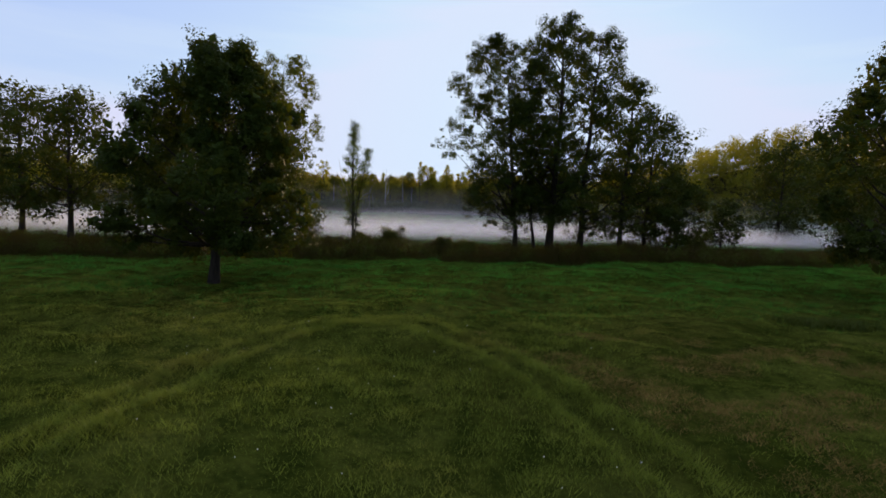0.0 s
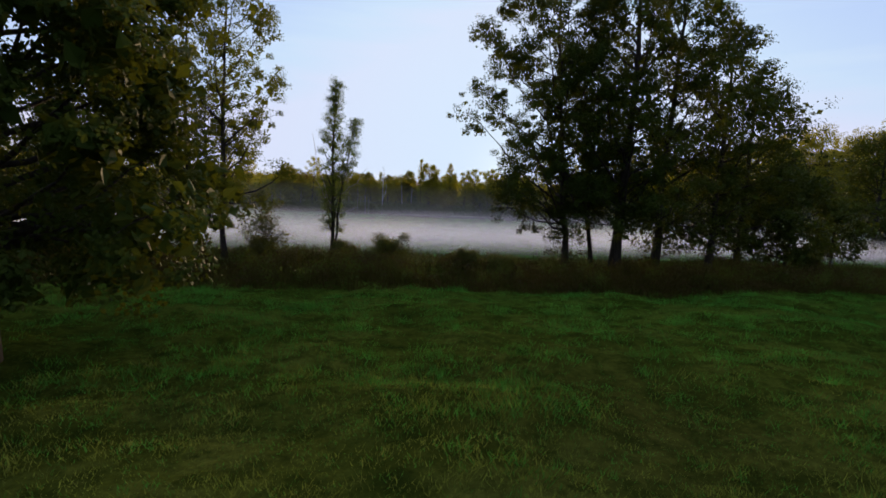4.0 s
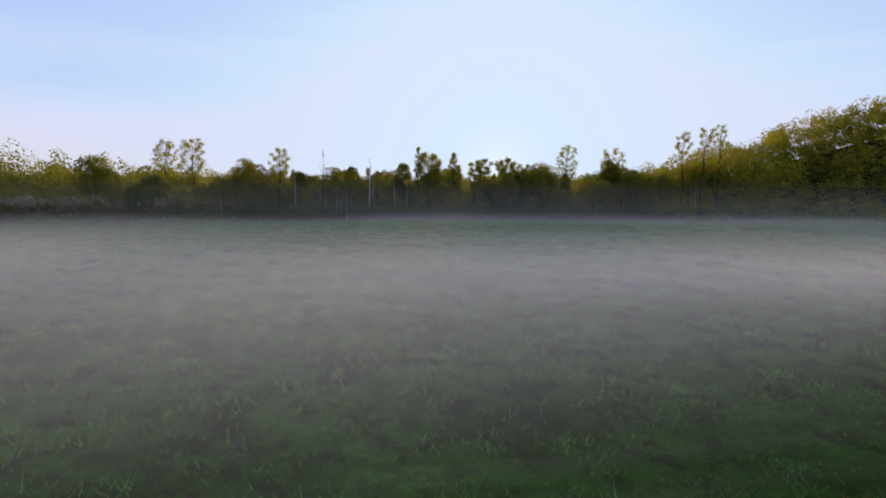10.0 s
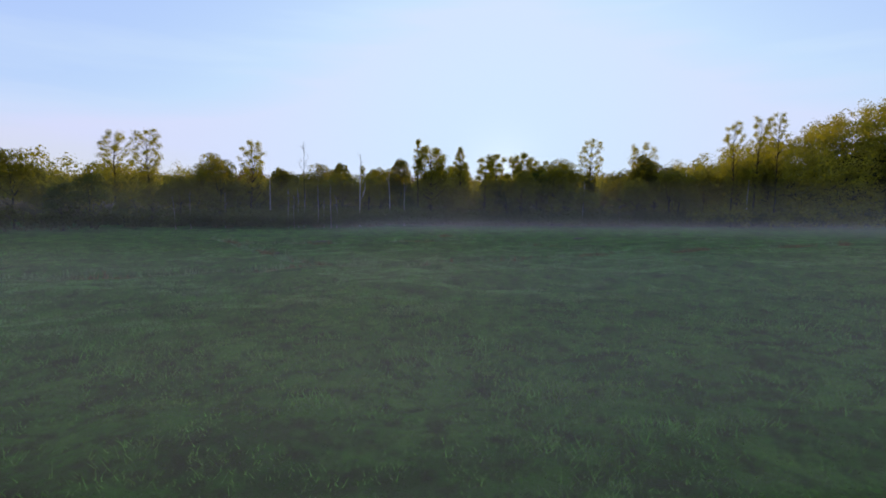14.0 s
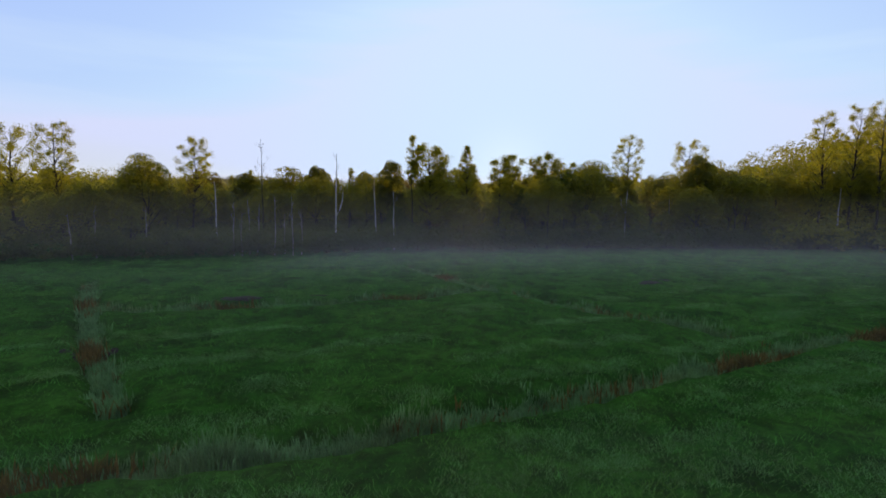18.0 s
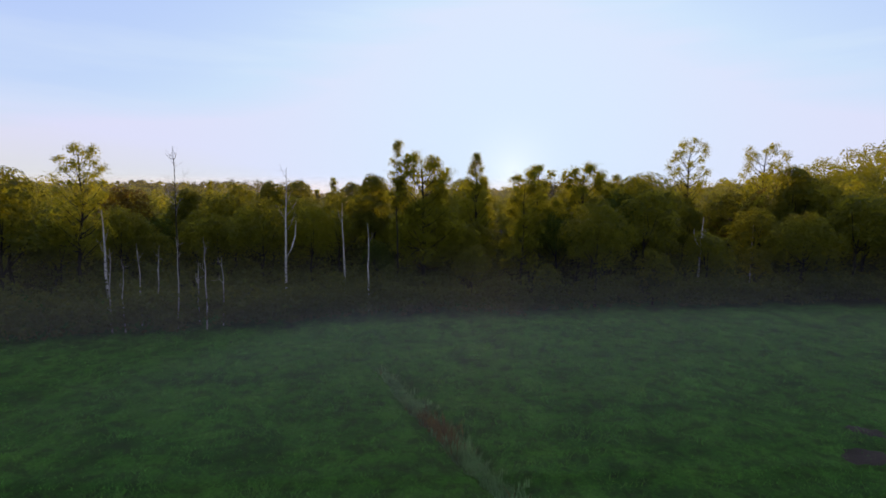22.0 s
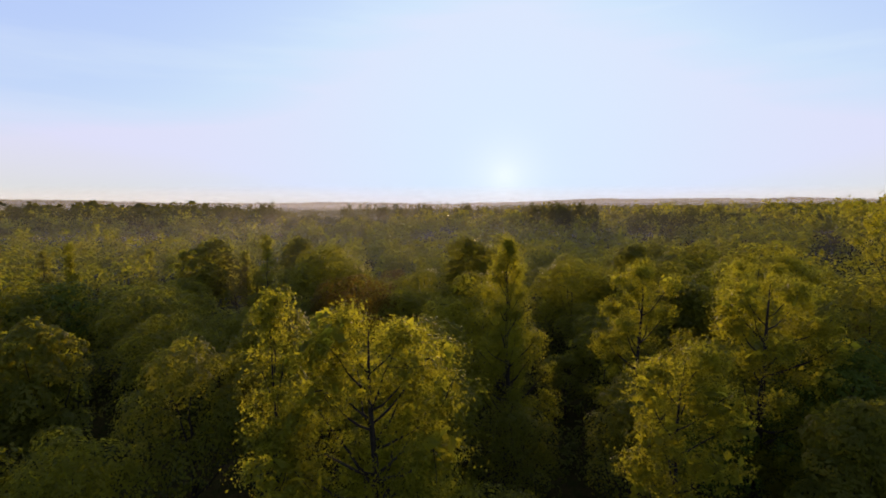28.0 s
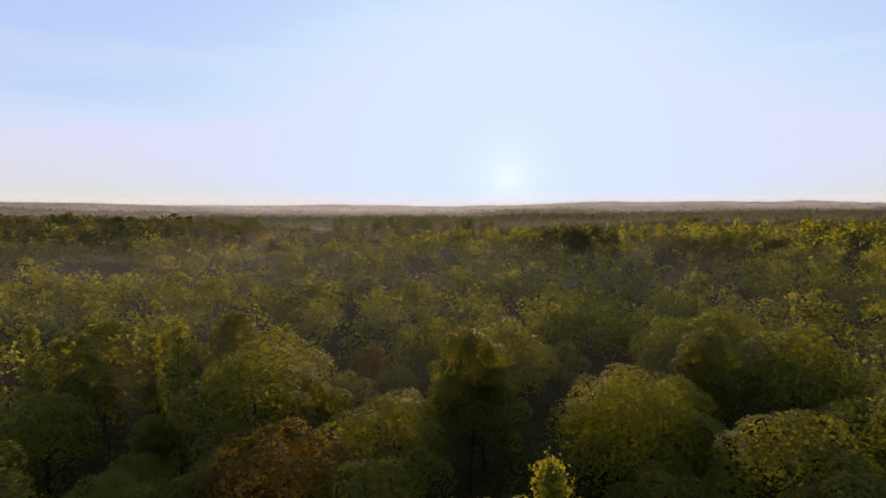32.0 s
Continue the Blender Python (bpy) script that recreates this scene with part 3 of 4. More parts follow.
def thin_poplar():
    """Narrow poplar with a second stem and bare side limbs."""
    how = dict(seed=41, h=11.6, r=0.95, base=1.9, lean=(0.02, 0), lobes=40, clumps=8, per=44, leaf=0.072, spray=0.17, core=2, deep_leaf=0.16, form="column", trunk=0.13, lobe=(0.3, 0.55))
    ob = tree("young_poplar_tree", -7.7, 47.5, 0, "narrow sparse poplar with bare side branches", M_ASPEN, **how)
    side = dict(how, seed=42, h=9.2, r=0.6, base=5.2, lean=(0.13, 0.0), lobes=16, clumps=6, trunk=0.09)
    wood, (lv, lf) = grow(**side)
    part("second_stem", wood.mesh("second_stem", M_BARK), ob, "thinner leaning second stem")
    part("second_crown", mesh_np("second_crown", lv, lf, M_ASPEN, False), ob)
    axis = grow(**how)[0].v[0].reshape(10, 8, 3).mean(1)
    rng = np.random.default_rng(5)
    for ang, z0, z1, out, thick in ((0.05, 4.0, 6.0, 2.1, 0.035), (0.0, 3.2, 3.55, 1.7, 0.03), (3.0, 3.5, 8.0, 1.4, 0.045), (3.2, 3.2, 5.6, 1.3, 0.035), (0.4, 5.2, 8.4, 1.3, 0.035)):
        w = Wood()
        a = np.array([np.interp(z0, axis[:, 2], axis[:, 0]), np.interp(z0, axis[:, 2], axis[:, 1]), z0])
        b = np.array([a[0] + math.cos(ang) * out, a[1] + math.sin(ang) * out * 0.4, z1])
        p = curve(a, b, 0.1, rng, 7, 0.15)
        w.tube(p, np.linspace(thick, 0.008, 7), 5)
        for k in (3, 4, 5):
            e = p[k] + rng.normal(scale=0.25, size=3) + [0.35 * math.cos(ang), 0, 0.35]
            w.tube(curve(p[k], e, 0.05, rng, 4), np.linspace(0.014, 0.004, 4), 3)
        part("bare_limb", w.mesh("bare_limb", M_GREYWOOD), ob, "bare grey side limb")


thin_poplar()


def shrub(name, x, y, h, r, seed, label, mat=None, z=0.0):
    return tree(name, x, y, z, label, mat or M_BUSH, category="shrub", seed=seed, h=h, r=r, base=0.25, lobes=18, clumps=14, per=40, leaf=0.075, spray=0.2, form="round", trunk=0.05, stems=4,
                lobe=(0.3, 0.5), core=5, deep_leaf=0.2)


shrub("willow_shrub", -11.4, 46.0, 2.9, 1.7, 51, "pale green willow shrub on the bank", M_BUSH)
shrub("willow_shrub", -4.1, 46.2, 2.1, 1.0, 52, "rounded olive willow shrub on the bank", M_BUSH)
shrub("willow_shrub", 0.6, 45.0, 1.25, 0.9, 53, "low dark willow shrub on the bank", M_BUSH)
shrub("willow_shrub", 2.6, 45.2, 1.05, 0.9, 58, "low dark willow shrub on the bank", M_BUSH)
shrub("willow_shrub", -6.8, 47.2, 1.3, 0.8, 54, "low willow shrub on the bank", M_BUSH)
shrub("willow_shrub", -22.0, 43.0, 2.2, 1.6, 55, "dark willow shrub under the alders", M_BUSH)
shrub("willow_shrub", -38.5, 43.0, 2.0, 1.5, 56, "dark willow shrub under the alders", M_BUSH)
shrub("willow_shrub", 27.5, 54.0, 2.0, 1.6, 57, "dark willow shrub beside the oak clump", M_BUSH)


# ---- grasses ----
def tufts(xy, height, width, blades, rng, lean=0.45):
    """Bent two-segment grass blades in tufts at the places."""
    n = len(xy)
    z = land(xy[:, 0], xy[:, 1])
    root = np.column_stack([xy, z - 0.02]).repeat(blades, 0)
    m = len(root)
    hh = np.broadcast_to(height, n).repeat(blades) * rng.uniform(0.55, 1.2, m)
    root[:, :2] += rng.normal(scale=0.06 + 0.12 * hh.mean(), size=(m, 2))
    a = rng.uniform(0, 2 * np.pi, m)
    dirn = np.stack([np.cos(a), np.sin(a), np.zeros(m)], 1)
    side = np.stack([-np.sin(a), np.cos(a), np.zeros(m)], 1) * (width * rng.uniform(0.6, 1.3, (m, 1)))
    bend = (lean * rng.uniform(0.2, 1.4, m) * hh)[:, None]
    mid = root + dirn * bend * 0.3 + np.array([0, 0, 1.0]) * (hh * 0.6)[:, None]
    tip = root + dirn * bend + np.array([0, 0, 1.0]) * hh[:, None]
    v = np.stack([root - side, root + side, mid + side * 0.8, mid - side * 0.8, tip], 1).reshape(-1, 3)
    k = np.arange(m)[:, None] * 5
    f = np.concatenate([k + [0, 1, 2], k + [0, 2, 3], k + [3, 2, 4]])
    return v, f


def sward(xy, height, width, blades, rng, lean=0.6, spread=0.12):
    """Fine short blades, one triangle each, thick round the places."""
    n = len(xy)
    m = n * blades
    q = xy.repeat(blades, 0) + rng.normal(scale=spread, size=(m, 2))
    root = np.column_stack([q, land(q[:, 0], q[:, 1]) - 0.02])
    hh = (np.broadcast_to(height, n).repeat(blades) * rng.uniform(0.5, 1.2, m))[:, None]
    a, b = rng.uniform(0, 2 * np.pi, m), rng.uniform(0, 2 * np.pi, m)
    side = np.stack([np.cos(b), np.sin(b), np.zeros(m)], 1) * width * rng.uniform(0.6, 1.3, (m, 1))
    tip = root + hh * np.stack([np.cos(a) * lean, np.sin(a) * lean, np.ones(m)], 1) * [1, 1, 1.0]
    v = np.stack([root - side, root + side, tip], 1).reshape(-1, 3)
    return v, np.arange(3 * m, dtype=np.int32).reshape(-1, 3)


def scatter(rng, n, x0, x1, y0, y1):
    return np.column_stack([rng.uniform(x0, x1, n), rng.uniform(y0, y1, n)])


def stuff(name, label, category, v, f, mat):
    return tagged(new(name, mesh_np(name, v, f, mat, False)), label, category, kind="stuff")


BANK_FRONT, BANK_BACK = (38.6, 0.17), (51.2, 0.14)


def bank(p):
    return (p[:, 1] > BANK_FRONT[0] + BANK_FRONT[1] * p[:, 0]) & (p[:, 1] < BANK_BACK[0] + BANK_BACK[1] * p[:, 0])


def edge_y(x):
    """The field's far edge, where the wood begins."""
    return np.interp(x, [-200, -110, -72, -59, -50, -34, -18, 0, 34, 100, 220], [105, 112, 122, 127, 134, 140, 146, 150.5, 157, 157, 150])


def tussocks(rng, n, x0, x1, y0, y1, each, spread):
    """Tuft places gathered into tussocks."""
    c = scatter(rng, n, x0, x1, y0, y1)
    k = rng.integers(each // 2, each + 1, n)
    r = rng.uniform(0.5, 1.3, n) * spread
    p = c.repeat(k, 0) + rng.normal(size=(k.sum(), 2)) * [1.5, 0.8] * r.repeat(k)[:, None]
    return p, rng.uniform(0.5, 1.3, n).repeat(k)


def meadow_one():
    rng = np.random.default_rng(71)
    p = np.concatenate([scatter(rng, 15000, -34, 34, 4, 43), scatter(rng, 12000, -17, 17, 5, 27)])
    q, tall = tussocks(rng, 1500, -34, 34, 4, 43, 12, 0.3)
    tall = np.r_[np.zeros(len(p)), tall]
    p = np.concatenate([p, q])
    keep = ~bank(p) & (np.abs(p[:, 0]) < 6 + 0.95 * p[:, 1])
    p, tall = p[keep], tall[keep]
    h = 0.07 + 0.07 * np.clip(wave(p[:, 0], p[:, 1], 2.3, 0.7) + 0.4, 0, 1) + 0.13 * tall
    d = near_line(p, SWATH)
    h = np.where((d < 0.5) & (tall > 0), 0.26, h)
    brown = (p[:, 0] > 4.5 + 0.25 * (p[:, 1] - 10)) & (p[:, 0] < 16) & (p[:, 1] < 22)
    h = np.where(brown, h * 0.6, h)
    lush = rng.random(len(p)) < smooth(19, 31, p[:, 1])
    v, f = sward(p[~lush], h[~lush], 0.007, 11, rng, 0.7)
    stuff("meadow_grass", "short dewy olive meadow grass", "grass", v, f, M_LEA)
    v, f = sward(p[lush], h[lush], 0.009, 11, rng, 0.7)
    stuff("meadow_grass", "lush dark green meadow grass before the bank", "grass", v, f, M_GRASS)
    q = scatter(rng, 18000, 1.5, 22, 6, 20)
    q = q[(q[:, 0] > 2.3 + 0.5 * (18.4 - q[:, 1])) & (q[:, 1] < 19 + 0.6 * lumps(q[:, 0], q[:, 1], 2.0)) & (lumps(q[:, 0], q[:, 1], 1.6) + 0.4 * lumps(q[:, 0], q[:, 1], 0.5) > -0.25 + 0.03 * q[:, 0])]
    v, f = sward(q, 0.10, 0.008, 9, rng, 1.1)
    stuff("mown_stubble", "brown mown stubble strip beside the old track", "grass", v, f, M_STUBBLE)
    q = rng.normal(size=(260, 2)) * [1.0, 0.28] + [17.0, 22.0]
    v, f = tufts(q, 0.3, 0.02, 8, rng, 0.7)
    stuff("weed_clump", "low dark clump of weeds in the open meadow", "weeds", v, f, M_NETTLE)
    t = np.linspace(0, 1, len(SWATH))
    u = rng.uniform(0, 1, 1400)
    side = rng.choice([-0.55, 0.55], (1400, 1)) * [1.0, 0.5]
    q = np.column_stack([np.interp(u, t, [a for a, _ in SWATH]), np.interp(u, t, [b for _, b in SWATH])]) + side + rng.normal(scale=0.2, size=(1400, 2))
    v, f = sward(q, 0.22, 0.008, 16, rng, 0.8)
    stuff("grass_ridge", "ridge of uncut grass along an old curved track", "grass", v, f, M_LEA)


def clover_heads():
    """Tiny pale flower heads in the near meadow."""
    rng = np.random.default_rng(83)
    p = scatter(rng, 40, -9, 6, 7, 20)
    c = np.column_stack([p, land(p[:, 0], p[:, 1]) + rng.uniform(0.12, 0.22, len(p))])
    k = np.array([(1, 0, 0), (-1, 0, 0), (0, 1, 0), (0, -1, 0), (0, 0, 1), (0, 0, -1)]) * 0.015
    f = np.array([(0, 2, 4), (2, 1, 4), (1, 3, 4), (3, 0, 4), (2, 0, 5), (1, 2, 5), (3, 1, 5), (0, 3, 5)])
    v = (c[:, None] + k).reshape(-1, 3)
    stuff("clover_heads", "tiny white clover heads dotting the meadow", "flowers", v, (np.arange(len(c))[:, None, None] * 6 + f).reshape(-1, 3), M_CLOVER)


def meadow_two():
    rng = np.random.default_rng(72)
    p = np.concatenate([scatter(rng, 10000, -32, 32, 49, 92), scatter(rng, 12000, -50, 50, 88, 150)])
    q, tall = tussocks(rng, 1300, -40, 40, 49, 150, 9, 0.5)
    tall = np.r_[np.zeros(len(p)), tall]
    p = np.concatenate([p, q])
    keep = ~bank(p) & (p[:, 1] < edge_y(p[:, 0]) + 2)
    p, tall = p[keep], tall[keep]
    h = 0.12 + 0.06 * np.clip(lumps(p[:, 0], p[:, 1], 2.7), 0, 1) + 0.12 * tall
    v, f = sward(p, h, 0.014, 11, rng, 0.8, 0.2)
    stuff("meadow_grass", "tussocky dewy grass of the misty field", "grass", v, f, M_GRASS)


def dew_rows():
    """Pale wet tussocks left in rows along the old mowing lines."""
    rng = np.random.default_rng(79)
    base = np.array(DITCHES[0], float)
    u = rng.uniform(0, 1, 20000)
    t = np.linspace(0, 1, len(base))
    off = rng.choice([-16, -13, -10.5, -8, -6, -4.2, -2.4, 2.0, 5.0, 9.0, 14.0], 20000) + rng.normal(scale=0.4, size=20000)
    p = np.column_stack([np.interp(u, t, base[:, 0]), np.interp(u, t, base[:, 1]) + off])
    p = p[lumps(p[:, 0] * 0.5, p[:, 1] + 3 * off.mean(), 2.2) + 0.3 * lumps(p[:, 0], p[:, 1], 0.9) > 0.05]
    v, f = sward(p, 0.17, 0.009, 12, rng, 0.9, 0.2)
    stuff("dewy_tussocks", "pale dew-wet tussocks in mowing rows", "grass", v, f, M_DEW)


def mud_patch(x, y, r, seed):
    rng = np.random.default_rng(seed)
    a = np.linspace(0, 2 * np.pi, 24, endpoint=False)
    rr = r * (0.75 + 0.35 * rng.random(24))
    rings = [np.column_stack([x + np.cos(a) * rr * k * 1.6, y + np.sin(a) * rr * k]) for k in (0.02, 0.4, 0.75, 1.0)]
    p = np.concatenate(rings)
    lift = np.repeat([0.05, 0.05, 0.04, -0.03], 24)
    v = np.column_stack([p, land(p[:, 0], p[:, 1]) + lift])
    k, m = np.meshgrid(np.arange(3), np.arange(24), indexing="ij")
    k, m = k.ravel(), m.ravel()
    f = np.stack([k * 24 + m, k * 24 + (m + 1) % 24, (k + 1) * 24 + (m + 1) % 24, (k + 1) * 24 + m], 1)
    tagged(new("mud_patch", mesh_np("mud_patch", v, f[:, ::-1], M_MUD)), "dark wet bare mud patch in the field", "mud", kind="structure")


def bank_herbs():
    rng = np.random.default_rng(73)
    p = scatter(rng, 20000, -60, 60, 24, 62)
    p = p[bank(p)]
    front = p[:, 1] - (BANK_FRONT[0] + BANK_FRONT[1] * p[:, 0])
    back = p[:, 1] - (46.0 + 0.15 * p[:, 0])
    heap = np.clip(0.55 + 0.9 * lumps(p[:, 0], p[:, 1], 1.7) + 0.4 * lumps(p[:, 0], p[:, 1], 0.7), 0.15, 1.5)
    h = (0.3 + 0.75 * smooth(0, 2.4, front) * heap) * (1 - 0.35 * smooth(-1, 0.8, back))
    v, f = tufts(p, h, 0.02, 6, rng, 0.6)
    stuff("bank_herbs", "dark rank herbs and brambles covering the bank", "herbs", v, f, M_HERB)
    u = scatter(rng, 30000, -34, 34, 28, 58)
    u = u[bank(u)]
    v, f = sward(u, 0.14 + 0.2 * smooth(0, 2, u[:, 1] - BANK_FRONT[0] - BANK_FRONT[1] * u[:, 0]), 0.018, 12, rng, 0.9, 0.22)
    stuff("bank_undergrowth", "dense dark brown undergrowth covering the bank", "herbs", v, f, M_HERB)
    pick = (rng.random(len(p)) < 0.6) & (back < 0)
    q = p[pick]
    c = np.column_stack([q, land(q[:, 0], q[:, 1]) + 0.8 * h[pick]]).repeat(32, 0)
    c = c + rng.normal(size=c.shape) * [0.2, 0.2, 0.16]
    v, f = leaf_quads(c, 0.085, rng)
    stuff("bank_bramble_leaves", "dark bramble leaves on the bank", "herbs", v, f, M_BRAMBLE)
    # nettles and brambles in clumps, thickest between the shrubs
    c = scatter(rng, 520, -34, 34, 30, 60)
    c = c[bank(c)]
    each = rng.integers(8, 22, len(c))
    q = c.repeat(each, 0) + rng.normal(size=(each.sum(), 2)) * rng.uniform(0.2, 0.6, len(c)).repeat(each)[:, None]
    tall = (rng.uniform(0.55, 1.25, len(c)).repeat(each) * rng.uniform(0.8, 1.1, len(q))) * (1 - 0.4 * smooth(0, 6, q[:, 1] - (45.0 + 0.15 * q[:, 0])))
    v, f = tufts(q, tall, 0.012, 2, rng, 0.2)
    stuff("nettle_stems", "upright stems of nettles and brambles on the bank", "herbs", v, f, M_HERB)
    z0 = land(q[:, 0], q[:, 1])
    u = rng.uniform(0.3, 1.0, (len(q), 16))
    c = np.stack([q[:, :1] + 0 * u, q[:, 1:] + 0 * u, z0[:, None] + tall[:, None] * u], -1).reshape(-1, 3)
    c = c + rng.normal(size=c.shape) * [0.09, 0.09, 0.04]
    v, f = leaf_quads(c, 0.075, rng)
    stuff("nettle_leaves", "dark leafy nettles and brambles on the bank", "herbs", v, f, M_NETTLE)
    # pale wet grass along the back of the bank
    x = rng.uniform(-26, 30, 9000)
    q = np.column_stack([x, 48.8 + 0.14 * x + rng.uniform(-3.4, 3.4, size=9000)])
    q = q[lumps(q[:, 0], q[:, 1], 1.5) > -0.1]
    v, f = tufts(q, 0.42 * (1 + 0.5 * lumps(q[:, 0], q[:, 1], 1.1)), 0.012, 7, rng, 0.6)
    stuff("bank_fringe_grass", "pale wet tall grass along the back of the bank", "grass", v, f, M_FRINGE)


def ditch_reeds():
    rng = np.random.default_rng(74)
    for line in DITCHES:
        seg = np.array(line, float)
        ln = np.r_[0, np.cumsum(np.linalg.norm(np.diff(seg, axis=0), axis=1))]
        n = int(ln[-1] * 34)
        u = rng.uniform(0, ln[-1], n)
        p = np.column_stack([np.interp(u, ln, seg[:, 0]), np.interp(u, ln, seg[:, 1])]) + rng.normal(scale=0.22, size=(n, 2))
        keep = wave(u, u * 0.7, 2.6, 1.1) + rng.normal(scale=0.25, size=n) > 0.2
        p, u = p[keep], u[keep]
        h = 0.4 + 0.4 * np.clip(wave(u, u * 0.3, 1.9) + 0.5, 0, 1)
        v, f = tufts(p, h, 0.03, 6, rng, 0.4)
        stuff("ditch_reeds", "clumps of brown reeds along a field ditch", "reeds", v, f, M_REED)
        m = int(1.9 * n)
        u = rng.uniform(0, ln[-1], m)
        u = u[wave(u, u * 0.7, 2.6, 1.1) + rng.normal(scale=0.2, size=m) < 0.45]
        p = np.column_stack([np.interp(u, ln, seg[:, 0]), np.interp(u, ln, seg[:, 1])]) + rng.normal(scale=0.2, size=(len(u), 2)) + [0, 0.2]
        v, f = tufts(p, 0.36 + 0.34 * np.clip(wave(u, u * 0.5, 1.4), 0, 1), 0.024, 7, rng, 0.35)
        stuff("ditch_sedge", "grey-green sedge fringing a field ditch", "sedge", v, f, M_SEDGE)


meadow_one()
clover_heads()
meadow_two()
dew_rows()
for x, y, r, seed in ((-16.5, 119.6, 1.3, 1), (-11.6, 121.2, 0.7, 2), (14.5, 128.0, 1.0, 3), (16.5, 130.5, 0.8, 4), (-18.5, 108.0, 1.0, 5)):
    mud_patch(x, y, 0.75 * r, seed)
bank_herbs()
ditch_reeds()


